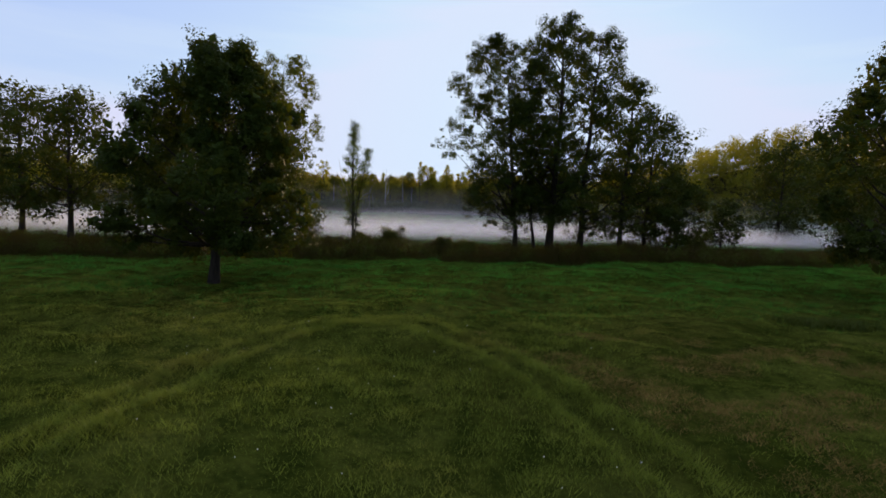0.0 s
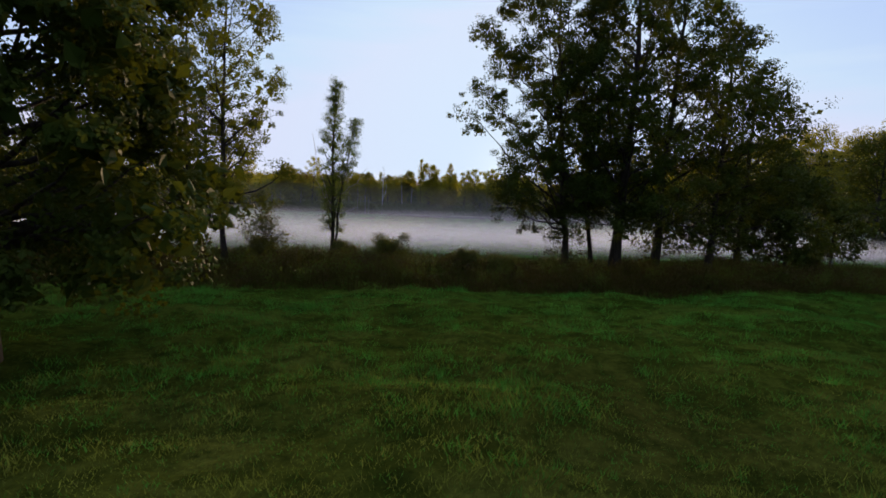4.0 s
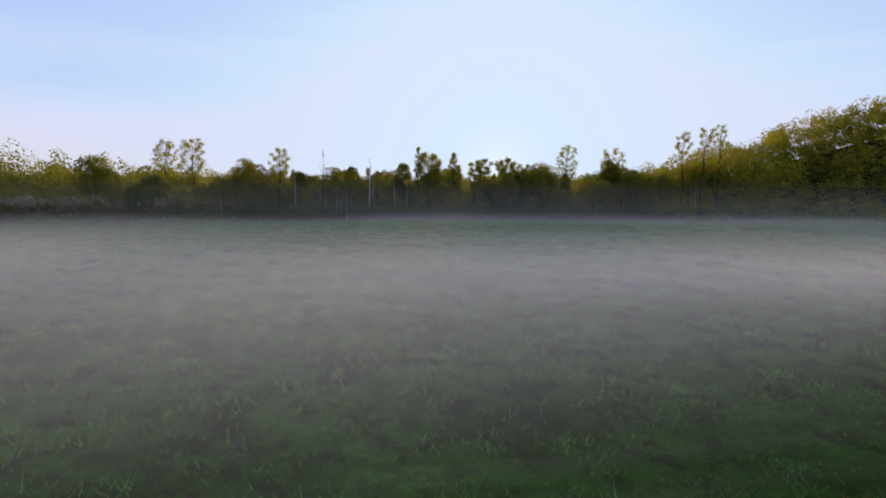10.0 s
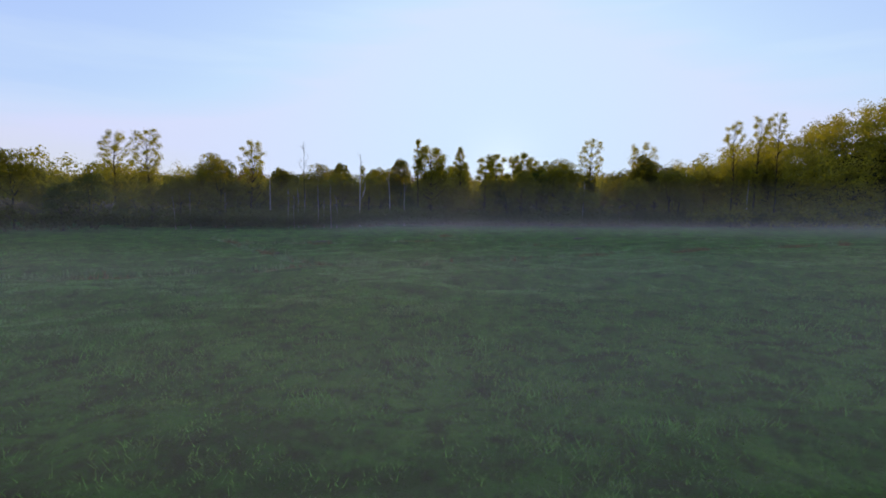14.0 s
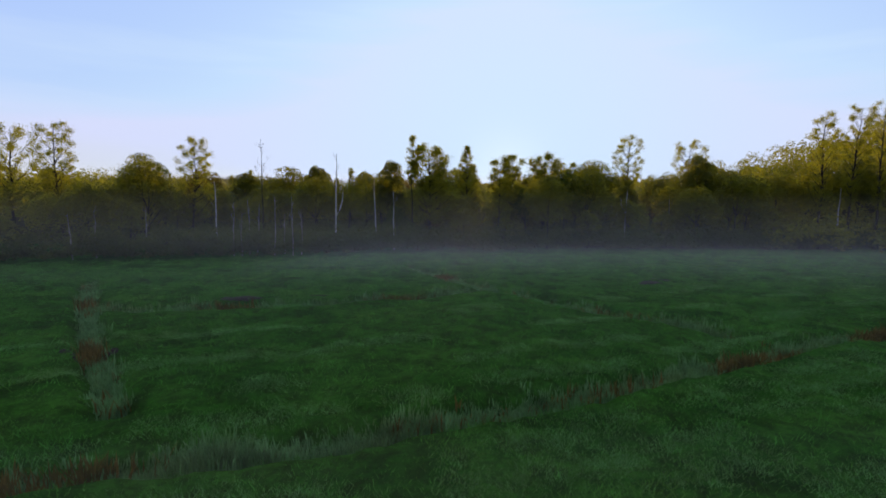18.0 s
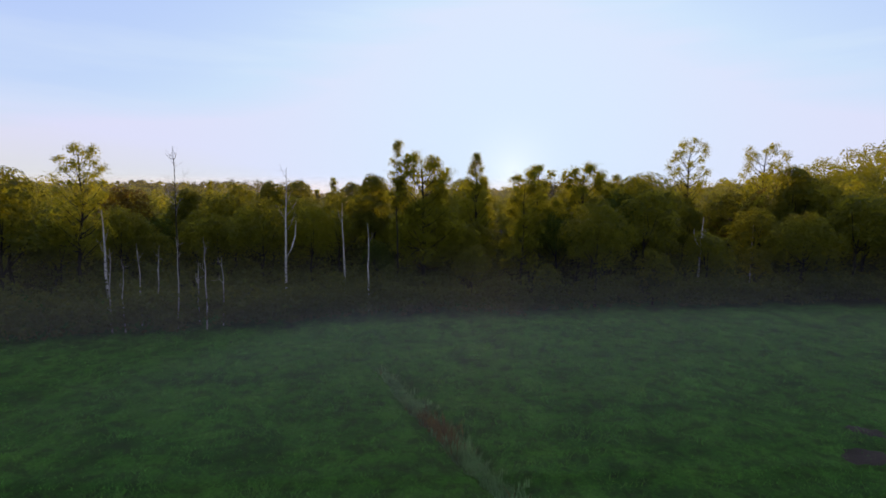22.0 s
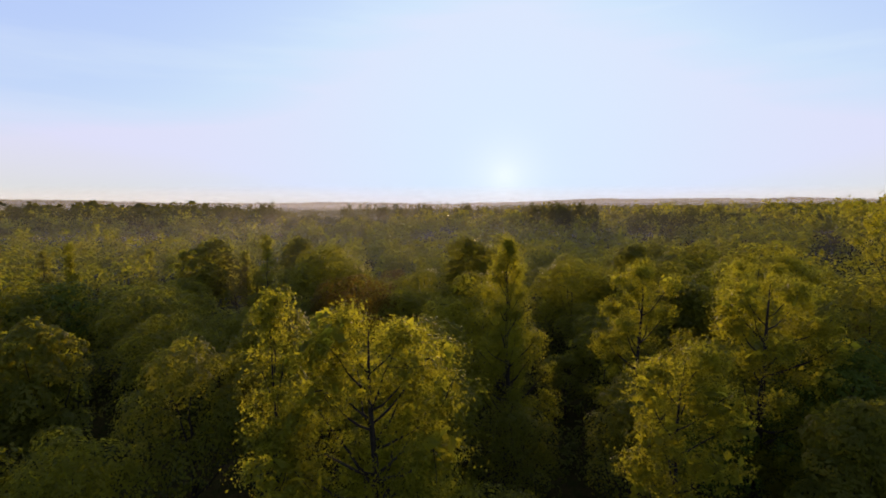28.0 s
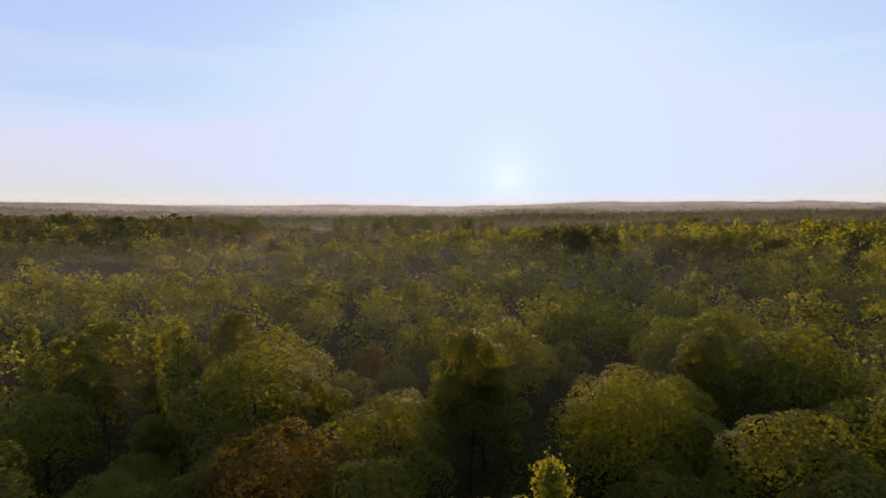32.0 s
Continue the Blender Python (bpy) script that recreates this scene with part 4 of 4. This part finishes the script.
# ---- the woodland behind the fields ----
SPECIAL = [  # name, x, y, label, leaves, bark, growth
    ("poplar_tree", -59.5, 153.0, "tall airy poplar above the wood's edge", M_POPLAR, M_BARK, dict(seed=61, h=16.4, r=3.2, base=5.5, lobes=44, clumps=9, per=26, leaf=0.13, spray=0.26, trunk=0.2, form="top", lobe=(0.14, 0.24), core=10)),
    ("poplar_tree", -53.9, 154.2, "tall airy poplar above the wood's edge", M_POPLAR, M_BARK, dict(seed=62, h=16.8, r=2.9, base=6.0, lobes=44, clumps=9, per=26, leaf=0.13, spray=0.26, trunk=0.2, form="top", lobe=(0.14, 0.24), core=10)),
    ("poplar_tree", -37.0, 155.0, "yellow-green poplar with a ragged top", M_POPLAR, M_BARK, dict(seed=63, h=15.2, r=2.9, base=4.5, lobes=44, clumps=9, per=26, leaf=0.13, spray=0.26, trunk=0.18, form="round", lobe=(0.14, 0.24), core=10)),
    ("poplar_tree", -4.6, 158.5, "large golden-green poplar with a leading spike", M_POPLAR, M_BARK, dict(seed=64, h=14.4, r=4.2, base=3.5, lobes=46, clumps=18, per=60, leaf=0.09, trunk=0.24, form="round", lobe=(0.18, 0.32), spray=0.24, core=30)),
    ("poplar_tree", -7.1, 156.6, "slim poplar leader with a leafy spike", M_POPLAR, M_BARK, dict(seed=65, h=15.6, r=0.9, base=9.0, lobes=16, clumps=8, per=50, leaf=0.085, spray=0.22, trunk=0.1, form="column", lobe=(0.3, 0.5))),
    ("larch_tree", 1.2, 172.5, "pointed golden-green larch rising from the canopy", M_POPLAR, M_BARK, dict(seed=67, h=16.4, r=4.8, base=3.0, lobes=48, clumps=14, per=48, leaf=0.085, spray=0.24, trunk=0.2, form="cone", lobe=(0.1, 0.18), core=10)),
    ("poplar_tree", 8.6, 172.1, "bright golden poplar with broken crown", M_POPLAR, M_BARK, dict(seed=68, h=15.0, r=3.0, base=4.0, lobes=28, clumps=18, per=52, leaf=0.09, trunk=0.2, form="round", lobe=(0.2, 0.34), spray=0.24)),
    ("poplar_tree", 13.2, 168.0, "large bright golden poplar with broken crown", M_POPLAR, M_BARK, dict(seed=69, h=14.6, r=4.2, base=3.5, lobes=38, clumps=20, per=56, leaf=0.09, trunk=0.26, form="round", lobe=(0.16, 0.3), spray=0.24)),
    ("poplar_tree", 5.2, 160.4, "golden young poplar below taller ones", M_POPLAR, M_BARK, dict(seed=70, h=13.0, r=2.6, base=3.0, lobes=24, clumps=18, per=52, leaf=0.09, trunk=0.16, form="round", spray=0.24)),
    ("poplar_tree", 19.6, 178.4, "golden poplar with an uneven crown", M_POPLAR, M_BARK, dict(seed=77, h=13.8, r=3.2, base=3.5, lobes=30, clumps=18, per=40, leaf=0.1, trunk=0.2, form="round", lobe=(0.18, 0.32), spray=0.25)),
    ("poplar_tree", 26.2, 184.0, "golden poplar with an uneven crown", M_POPLAR, M_BARK, dict(seed=78, h=13.6, r=3.4, base=3.5, lobes=30, clumps=18, per=40, leaf=0.1, trunk=0.2, form="round", lobe=(0.18, 0.32), spray=0.25)),
    ("poplar_tree", 31.5, 180.4, "tall rounded airy poplar above the canopy", M_POPLAR, M_BARK, dict(seed=71, h=18.9, r=3.4, base=8.0, lobes=44, clumps=9, per=26, leaf=0.13, spray=0.26, trunk=0.24, form="top", lobe=(0.14, 0.24), core=10)),
    ("poplar_tree", 45.6, 186.0, "tall rounded airy poplar above the canopy", M_POPLAR, M_BARK, dict(seed=72, h=19.0, r=4.2, base=8.0, lobes=44, clumps=9, per=26, leaf=0.13, spray=0.26, trunk=0.24, form="top", lobe=(0.14, 0.24), core=10)),
    ("poplar_tree", 53.0, 160.5, "tall narrow poplar at the wood's edge", M_POPLAR, M_BARK, dict(seed=73, h=20.4, r=2.4, base=6.0, lobes=44, clumps=9, per=26, leaf=0.13, spray=0.26, trunk=0.2, form="top", lobe=(0.14, 0.24), core=10)),
    ("poplar_tree", 60.5, 159.5, "tall narrow poplar at the wood's edge", M_POPLAR, M_BARK, dict(seed=74, h=21.8, r=2.4, base=6.0, lobes=44, clumps=9, per=26, leaf=0.13, spray=0.26, trunk=0.2, form="top", lobe=(0.14, 0.24), core=10)),
    ("poplar_tree", 57.0, 160.0, "tall narrow poplar at the wood's edge", M_POPLAR, M_BARK, dict(seed=75, h=21.0, r=2.3, base=6.0, lobes=44, clumps=9, per=26, leaf=0.13, spray=0.26, trunk=0.2, form="top", lobe=(0.14, 0.24), core=10)),
    ("poplar_tree", 2.6, 183.0, "pointed golden poplar rising from the canopy", M_POPLAR, M_BARK, dict(seed=76, h=14.0, r=2.0, base=4.0, lobes=30, clumps=12, per=20, leaf=0.15, spray=0.3, trunk=0.18, form="cone")),
]
for i, (px, py, ph) in enumerate(((-53, 207, 12.5), (-47, 204, 13.5), (-35, 206, 12.8), (-28, 209, 12.2), (-24.5, 206, 14.6), (-44, 214, 12.0))):
    SPECIAL.append(("aspen_tree", px, py, "slender yellow-green aspen spire in the misty hollow", M_POPLAR, M_BARK,
                    dict(seed=300 + i, h=ph, r=1.5, base=2.5, lobes=22, clumps=12, per=12, leaf=0.2, spray=0.26, trunk=0.12, form="cone" if i % 2 else "column", core=8, twigs=False)))
for name, x, y, label, leaves, wood_mat, how in SPECIAL:
    tree(name, x, y, float(land(x, y)), label, leaves, wood_mat, group="tall trees above the wood", **how)


def dead_birch(x, y, h, seed, fork=None, label="bare pale dead birch with a broken top", limbs=8, mat=None, thick=0.11):
    """A pale standing dead stem, bare limbs on its upper part."""
    rng = np.random.default_rng(seed)
    ob = tagged(new("dead_birch_tree"), label, "dead tree", "dead birches at the wood's edge")
    w = Wood()
    t = np.linspace(0, 1, 9)
    p = np.stack([np.cumsum(rng.normal(scale=0.05, size=9)), np.cumsum(rng.normal(scale=0.05, size=9)), h * t], 1)
    p[0] = (0, 0, -0.2)
    w.tube(p, thick * ((1 - t) ** 0.7 + 0.16), 8)
    part("stem", w.mesh("stem", mat or M_PALE), ob)
    if fork:
        z, dx, dz = fork
        a = np.array([np.interp(z, p[:, 2], p[:, 0]), np.interp(z, p[:, 2], p[:, 1]), z])
        f = Wood()
        f.tube(np.stack([a, a + [dx * 0.6, 0, dz * 0.25], a + [dx, 0.1, dz * 0.6], a + [dx * 1.1, 0.1, dz]]), [0.09, 0.08, 0.06, 0.02], 7)
        part("fork", f.mesh("fork", mat or M_PALE), ob)
    for i in range(limbs):
        z = h * rng.uniform(0.55, 0.98)
        a = np.array([np.interp(z, p[:, 2], p[:, 0]), np.interp(z, p[:, 2], p[:, 1]), z])
        g = rng.uniform(0, 6.28)
        ln = rng.uniform(0.4, 1.0) * (1.25 - z / h) * h * 0.22
        b = a + [math.cos(g) * ln * 0.6, math.sin(g) * ln * 0.6, ln * 0.9]
        q = Wood()
        q.tube(curve(a, b, 0.08, rng, 5, 0.2), np.linspace(0.03, 0.006, 5), 4)
        for k in range(3):
            e = b + rng.normal(scale=0.25, size=3) + [0, 0, 0.25]
            q.tube(curve(a + (b - a) * rng.uniform(0.4, 0.9), e, 0.05, rng, 3), [0.012, 0.008, 0.004], 3)
        part("limb", q.mesh("limb", M_GREYWOOD), ob, "thin bare grey limb")
    ob.matrix_world = pose(x, y, float(land(x, y)))
    return ob


dead_birch(-17.6, 155.2, 13.0, 81, fork=(4.6, 0.9, 3.6), label="bare pale forked birch at the wood's edge")
dead_birch(-12.4, 156.4, 9.6, 82, limbs=1, thick=0.09)
dead_birch(-9.3, 152.8, 7.8, 83, limbs=1, thick=0.08)
dead_birch(-27.0, 154.4, 14.6, 84, limbs=16, label="tall bare grey birch with fine upper twigs", mat=M_BARK, thick=0.07)
dead_birch(-32.6, 152.5, 9.0, 85, limbs=3)
dead_birch(34.9, 170.0, 8.0, 88, limbs=3)
dead_birch(25.0, 163.0, 8.5, 89, fork=(5.0, -0.7, 2.2))
dead_birch(56.5, 161.5, 9.0, 90, limbs=2)

def bare_stems():
    """A thicket of thin dead stems at the wood's edge."""
    rng = np.random.default_rng(88)
    for i in range(11):
        x = rng.uniform(-28, -20) if i < 8 else rng.uniform(-44, -30)
        dead_birch(x, float(edge_y(x)) + rng.uniform(1.5, 5.5), rng.uniform(4.5, 7.5), 200 + i, label="thin bare grey dead stem in the thicket", limbs=2, mat=M_GREYWOOD, thick=0.055)


bare_stems()

KINDS = [  # heights, widths and forms shared by the woodland trees
    dict(seed=101, h=10.0, r=3.4, base=2.0, lobes=18, form="round"),
    dict(seed=102, h=11.0, r=3.7, base=2.2, lobes=22, form="round"),
    dict(seed=103, h=9.0, r=3.8, base=1.6, lobes=18, form="oak"),
    dict(seed=104, h=12.0, r=2.4, base=2.6, lobes=20, form="column"),
    dict(seed=105, h=8.0, r=2.9, base=1.2, lobes=14, form="top"),
    dict(seed=106, h=10.5, r=4.1, base=2.0, lobes=26, form="round"),
]


def heaped_crown(seed, h, r, base, lobes, form, n, leaf):
    """Stem, limbs and leaves of a close-grown tree: rounded heads heaped over one another, each knobbly with small leaves."""
    rng = np.random.default_rng(seed)
    u = (np.arange(lobes) + 0.5) / lobes
    zz = 1 - 1.5 * u
    ang = 2.39996 * np.arange(lobes) + rng.uniform(-0.3, 0.3, lobes)
    out = np.sqrt(np.clip(1 - zz ** 2, 0.02, 1)) * rng.uniform(0.5, 0.72, lobes) * r
    mid, half = 0.5 * (base + h), 0.5 * (h - base)
    lr = r * rng.uniform(0.27, 0.46, lobes) * (1.25 if form == "column" else 1.0)
    c = np.stack([np.cos(ang) * out, np.sin(ang) * out, mid + zz * (half - 0.7 * lr) + rng.normal(scale=0.25, size=lobes)], 1)
    w = Wood()
    t = np.linspace(0, 1, 6)
    tp = np.stack([rng.normal(scale=0.08, size=6), rng.normal(scale=0.08, size=6), -0.2 + (mid + 0.3 * half) * t], 1)
    w.tube(tp, 0.15 * (1.15 - t) * r / 3.4, 7)
    for p in c[::3]:
        w.tube(curve(tp[3 if p[2] > mid else 2], p, 0.06, rng), np.linspace(0.06, 0.015, 5), 4)
    pts, face = [], []
    for p, rr in zip(c, lr):
        m = int(n * (rr / (0.36 * r)) ** 2)
        d = rng.normal(size=(m, 3))
        d[:, 2] = np.where(d[:, 2] < -0.5, -d[:, 2], d[:, 2])
        d /= np.linalg.norm(d, axis=1)[:, None]
        k = rng.normal(size=(11, 3))
        k /= np.linalg.norm(k, axis=1)[:, None]
        bump = 0.76 + 0.30 * np.clip((d @ k.T).max(1), 0, 1) ** 5
        pts.append(p + d * (rr * bump * rng.uniform(0.9, 1.06, m))[:, None])
        face.append(d)
    return w, leaf_quads(np.concatenate(pts), leaf, rng, np.concatenate(face) * 0.8, 0.16)


def woodland():
    rng = np.random.default_rng(75)
    models = []
    for k, how in enumerate(KINDS):
        mats = (M_WOODS, M_BIRCH, M_RUST) if k % 2 == 0 else (M_WOODS, M_POPLAR, M_WOODS)
        wood, far = heaped_crown(n=230, leaf=0.24, **how)
        near = heaped_crown(n=520, leaf=0.155, **how)[1]
        models.append((how, wood.mesh("trunk", M_BARK), [mesh_np("crown", *far, m, False) for m in mats], [mesh_np("crown", *near, m, False) for m in mats]))
    names = {"round": "alder_tree", "oak": "sallow_tree", "column": "aspen_tree", "top": "birch_tree"}
    words = ["dark green woodland tree in the dense stand", "olive woodland tree in the dense stand", "yellowing woodland tree in the dense stand"]
    taken = [(a[1], a[2]) for a in SPECIAL]
    count = 0
    # a jittered lattice, the nearest stretch as trees of their own
    for y in np.arange(128, 224, 5.7):
        for x in np.arange(-62, 66, 5.7):
            px, py = x + rng.uniform(-1.7, 1.7), y + rng.uniform(-1.7, 1.7)
            e = float(edge_y(px))
            if py < e + 2.5 or min((px - a) ** 2 + (py - b) ** 2 for a, b in taken) < 5:
                continue
            if abs(px) > 48 and py > e + 16 or abs(px) > 34 and py > 200:
                continue
            if -36 < px < -3 and py < 160.5:
                continue
            if py > 172 and rng.random() < 0.36:
                continue
            how, tr, crowns, close = models[rng.integers(len(models))]
            crowns = close if abs(px) < 17 and py < 186 or abs(px) < 30 and 172 < py < 208 else crowns
            pick = int(rng.choice(3, p=[0.62, 0.22, 0.16]))
            ob = tagged(new(names[how["form"]]), words[pick], "tree", "trees of the wood")
            part("trunk", tr, ob)
            part("crown", crowns[pick], ob)
            s = rng.uniform(0.62, 1.26)
            s *= 0.93 if py < 178 else 1.0
            if py < e + 8:
                s *= 0.85
            wide = 1.22 if py > 172 else 1.0
            s *= float(np.interp(px, [-60, 0, 30, 60], [1.0, 0.98, 1.08, 1.25]))
            ob.matrix_world = pose(px, py, float(land(px, py)), 0, 0, rng.uniform(0, 360)) @ Matrix.Diagonal((s * wide * rng.uniform(0.9, 1.1), s * wide * rng.uniform(0.9, 1.1), s, 1))
            count += 1
    return count


woodland()


def far_crowns(rng, p, h, r, n, leaf, knobs=9, wild=0.1):
    """Leafy crowns of distant trees as one array: p (k, 2), heights and radii; each a heap of rounded knobs."""
    k = len(p)
    d = rng.normal(size=(k, n, 3))
    d[..., 2] = np.where(d[..., 2] < -0.4, -d[..., 2], d[..., 2])
    d /= np.linalg.norm(d, axis=2)[..., None]
    lob = rng.normal(size=(k, knobs, 3))
    lob = lob / np.linalg.norm(lob, axis=2)[..., None] * rng.uniform(0.3, 0.72, (k, knobs, 1))
    which = rng.integers(0, knobs, (k, n))
    girth = rng.uniform(0.26, 0.42, (k, knobs))[np.arange(k)[:, None], which][..., None]
    c = lob[np.arange(k)[:, None], which] + d * girth * rng.uniform(0.85, 1.1, (k, n, 1))
    c = c * np.stack([r, r, h * 0.40], 1)[:, None]
    z = land(p[:, 0], p[:, 1])
    c = c + np.column_stack([p, z + h * 0.60])[:, None]
    size = np.broadcast_to(np.asarray(leaf, float), k).repeat(n)[:, None]
    return leaf_quads(c.reshape(-1, 3), size, rng, d.reshape(-1, 3), wild)


COPSES = [(38, 312, 11, 5, 26, 21.2), (-96, 362, 24, 8, 46, 21.4), (-133, 333, 34, 7, 60, 19.0), (-14, 398, 38, 8, 70, 21.3), (92, 300, 34, 8, 60, 18.6), (150, 330, 30, 8, 50, 20.4)]  # x, y, half widths, number, tops


def far_woods():
    rng = np.random.default_rng(76)
    # flanks and back of the wood
    p = scatter(rng, 9000, -210, 210, 112, 345)
    e = edge_y(p[:, 0])
    inside = (np.abs(p[:, 0]) < 62) & (p[:, 1] < 222) & ~((np.abs(p[:, 0]) > 48) & (p[:, 1] > e + 16)) & ~((np.abs(p[:, 0]) > 34) & (p[:, 1] > 200))
    glade = (((p[:, 0] + 108) / 30) ** 2 + ((p[:, 1] - 285) / 22) ** 2) < 1
    p = p[(p[:, 1] > e + 2) & ~inside & ~glade & (np.abs(p[:, 0]) < 1.02 * (p[:, 1] - 8))]
    p = p[:2700]
    near = (p[:, 1] < 262) & (np.abs(p[:, 0]) < 150)
    h = rng.uniform(7, 12.5, len(p)) * np.interp(p[:, 0], [-110, -66, -56, 30, 70], [1.35, 1.18, 1, 1.05, 1.25])
    r = rng.uniform(3.0, 5.2, len(p))
    v, f = far_crowns(rng, p[near], h[near], r[near], 280, 0.45, wild=0.2)
    stuff("flanking_wood", "dense mixed wood of rounded crowns behind the fields", "wood", v, f, M_WOODS)
    v, f = far_crowns(rng, p[~near], h[~near], r[~near], 64, 1.0)
    stuff("far_wood", "dense mixed wood stretching back to a low ridge", "wood", v, f, M_WOODS)
    q = scatter(rng, 1000, 44, 150, 152, 205)
    v, f = far_crowns(rng, q, rng.uniform(3, 6.5, len(q)), rng.uniform(1.8, 3.2, len(q)), 70, 0.42)
    v[:, 2] -= 0.8
    stuff("hill_scrub", "low scrub filling the wooded hillside", "scrub", v, f, M_WOODS)
    for cx, cy, wx, wy, n, top in COPSES:
        q = np.column_stack([cx + wx * rng.uniform(-1, 1, n), cy + wy * rng.uniform(-1, 1, n)])
        tall = top - land(q[:, 0], q[:, 1]) - rng.uniform(0, 2.2, n)
        v, f = far_crowns(rng, q, np.maximum(tall, 5), rng.uniform(2.6, 4.4, n), 130, 0.8)
        stuff("ridge_copse", "dense dark copse standing out on the low ridge", "wood", v, f, M_FAR)
    q = scatter(rng, 7500, -620, 620, 345, 1000)
    field = wave(q[:, 0], q[:, 1], 95.0, 1.5) > 0.62
    q = q[(np.abs(q[:, 0]) < 0.98 * (q[:, 1] - 130)) & ~field]
    v, f = far_crowns(rng, q, rng.uniform(9, 13, len(q)), rng.uniform(4.0, 6.5, len(q)), 16, 3.4, 6)
    stuff("distant_wood", "distant wooded ridges in haze", "wood", v, f, M_FAR)
    q = scatter(rng, 7000, -2600, 2600, 1000, 3000)
    q = q[(np.abs(q[:, 0]) < 0.95 * (q[:, 1] - 100)) & (wave(q[:, 0], q[:, 1], 210.0, 0.5) < 0.35)]
    v, f = far_crowns(rng, q, rng.uniform(5, 8, len(q)), rng.uniform(14, 22, len(q)), 14, 9.0, 5)
    v[:, 2] -= 2.0
    stuff("horizon_wood", "hazy wooded hills at the horizon", "wood", v, f, M_FAR)


far_woods()


def understorey():
    rng = np.random.default_rng(77)
    x = rng.uniform(-95, 80, 1300)
    p = np.column_stack([x, edge_y(x) + np.abs(rng.normal(scale=2.2, size=1300)) + 0.6])
    h = rng.uniform(1.2, 4.2, len(p))
    v, f = far_crowns(rng, p, h, rng.uniform(0.9, 1.9, len(p)), 64, 0.26)
    v[:, 2] -= 0.25
    stuff("edge_scrub", "dark low scrub along the foot of the wood", "scrub", v, f, M_BUSH)
    q = np.concatenate([scatter(rng, 1500, -60, 60, 150, 215), scatter(rng, 420, -38, -2, 143, 164)])
    q = q[q[:, 1] > edge_y(q[:, 0]) + 2]
    v, f = far_crowns(rng, q, rng.uniform(1.5, 4.6, len(q)), rng.uniform(1.1, 2.2, len(q)), 70, 0.27, 7, 0.2)
    v[:, 2] -= 0.3
    stuff("wood_undergrowth", "shaded undergrowth beneath the wood's trees", "scrub", v, f, M_BUSH)


understorey()


# ---- ground mist in thin veils over the fields ----
def veil(x0, x1, y, amount, height, lift=0.0, bow=0.0, slope=3.0, shear=0.0, forward=0.94):
    xs = np.linspace(x0, x1, 40)
    yy = y + bow * ((xs - (x0 + x1) / 2) / (x1 - x0)) ** 2 + 1.2 * np.sin(xs / 17) + shear * np.clip(xs, -40, 40)
    zs = np.linspace(lift, lift + height, 5)
    v = np.stack([np.repeat(xs, 5), np.repeat(yy, 5) + slope * np.tile(zs - lift, 40), np.tile(zs, 40)], 1)
    i, j = np.meshgrid(np.arange(39), np.arange(4), indexing="ij")
    i, j = i.ravel(), j.ravel()
    f = np.stack([i * 5 + j, (i + 1) * 5 + j, (i + 1) * 5 + j + 1, i * 5 + j + 1], 1)
    ob = new("mist", mesh_np("mist", v, f, mist_mat("ground_mist", amount, height, lift, forward)))
    return tagged(ob, "thin veil of pale ground mist over the field", "mist", kind="stuff")


def fog_amount(y):
    return float(np.interp(y, [50, 53, 57, 65, 71, 80, 100, 116, 136, 150], [0.01, 0.03, 0.075, 0.09, 0.05, 0.018, 0.006, 0.009, 0.02, 0.014]))


for y in np.arange(51, 98, 0.9):
    veil(-1.3 * y - 40, 1.3 * y + 40, y, fog_amount(y), 2.1 + 0.02 * (y - 54), slope=-0.8, shear=0.13 * float(1 - smooth(54, 75, y)))
for y in np.arange(99, 150, 1.8):
    veil(-1.3 * y - 40 if y < 128 else -10 - 0.6 * (150 - y), 1.3 * y + 40, y, fog_amount(y), 2.2, slope=-0.8)
# taller haze before and over the wood
for y in np.arange(121, 146, 2.5):
    veil(-1.3 * y - 40, 1.3 * y + 40, y, 0.015, 7.5, slope=-0.5, forward=0.35)
for y, amount, height, lift in ((205, 0.02, 18, -2), (230, 0.03, 20, -2), (262, 0.05, 20, -2), (295, 0.06, 20, -2), (345, 0.09, 22, -2), (470, 0.12, 30, -2), (900, 0.2, 60, -10), (1500, 0.3, 90, -15), (2000, 0.3, 110, -20)):
    veil(-1.2 * y, 1.2 * y, y, amount, height, lift, slope=0.0, forward=0.85 if y < 400 else 0.3)
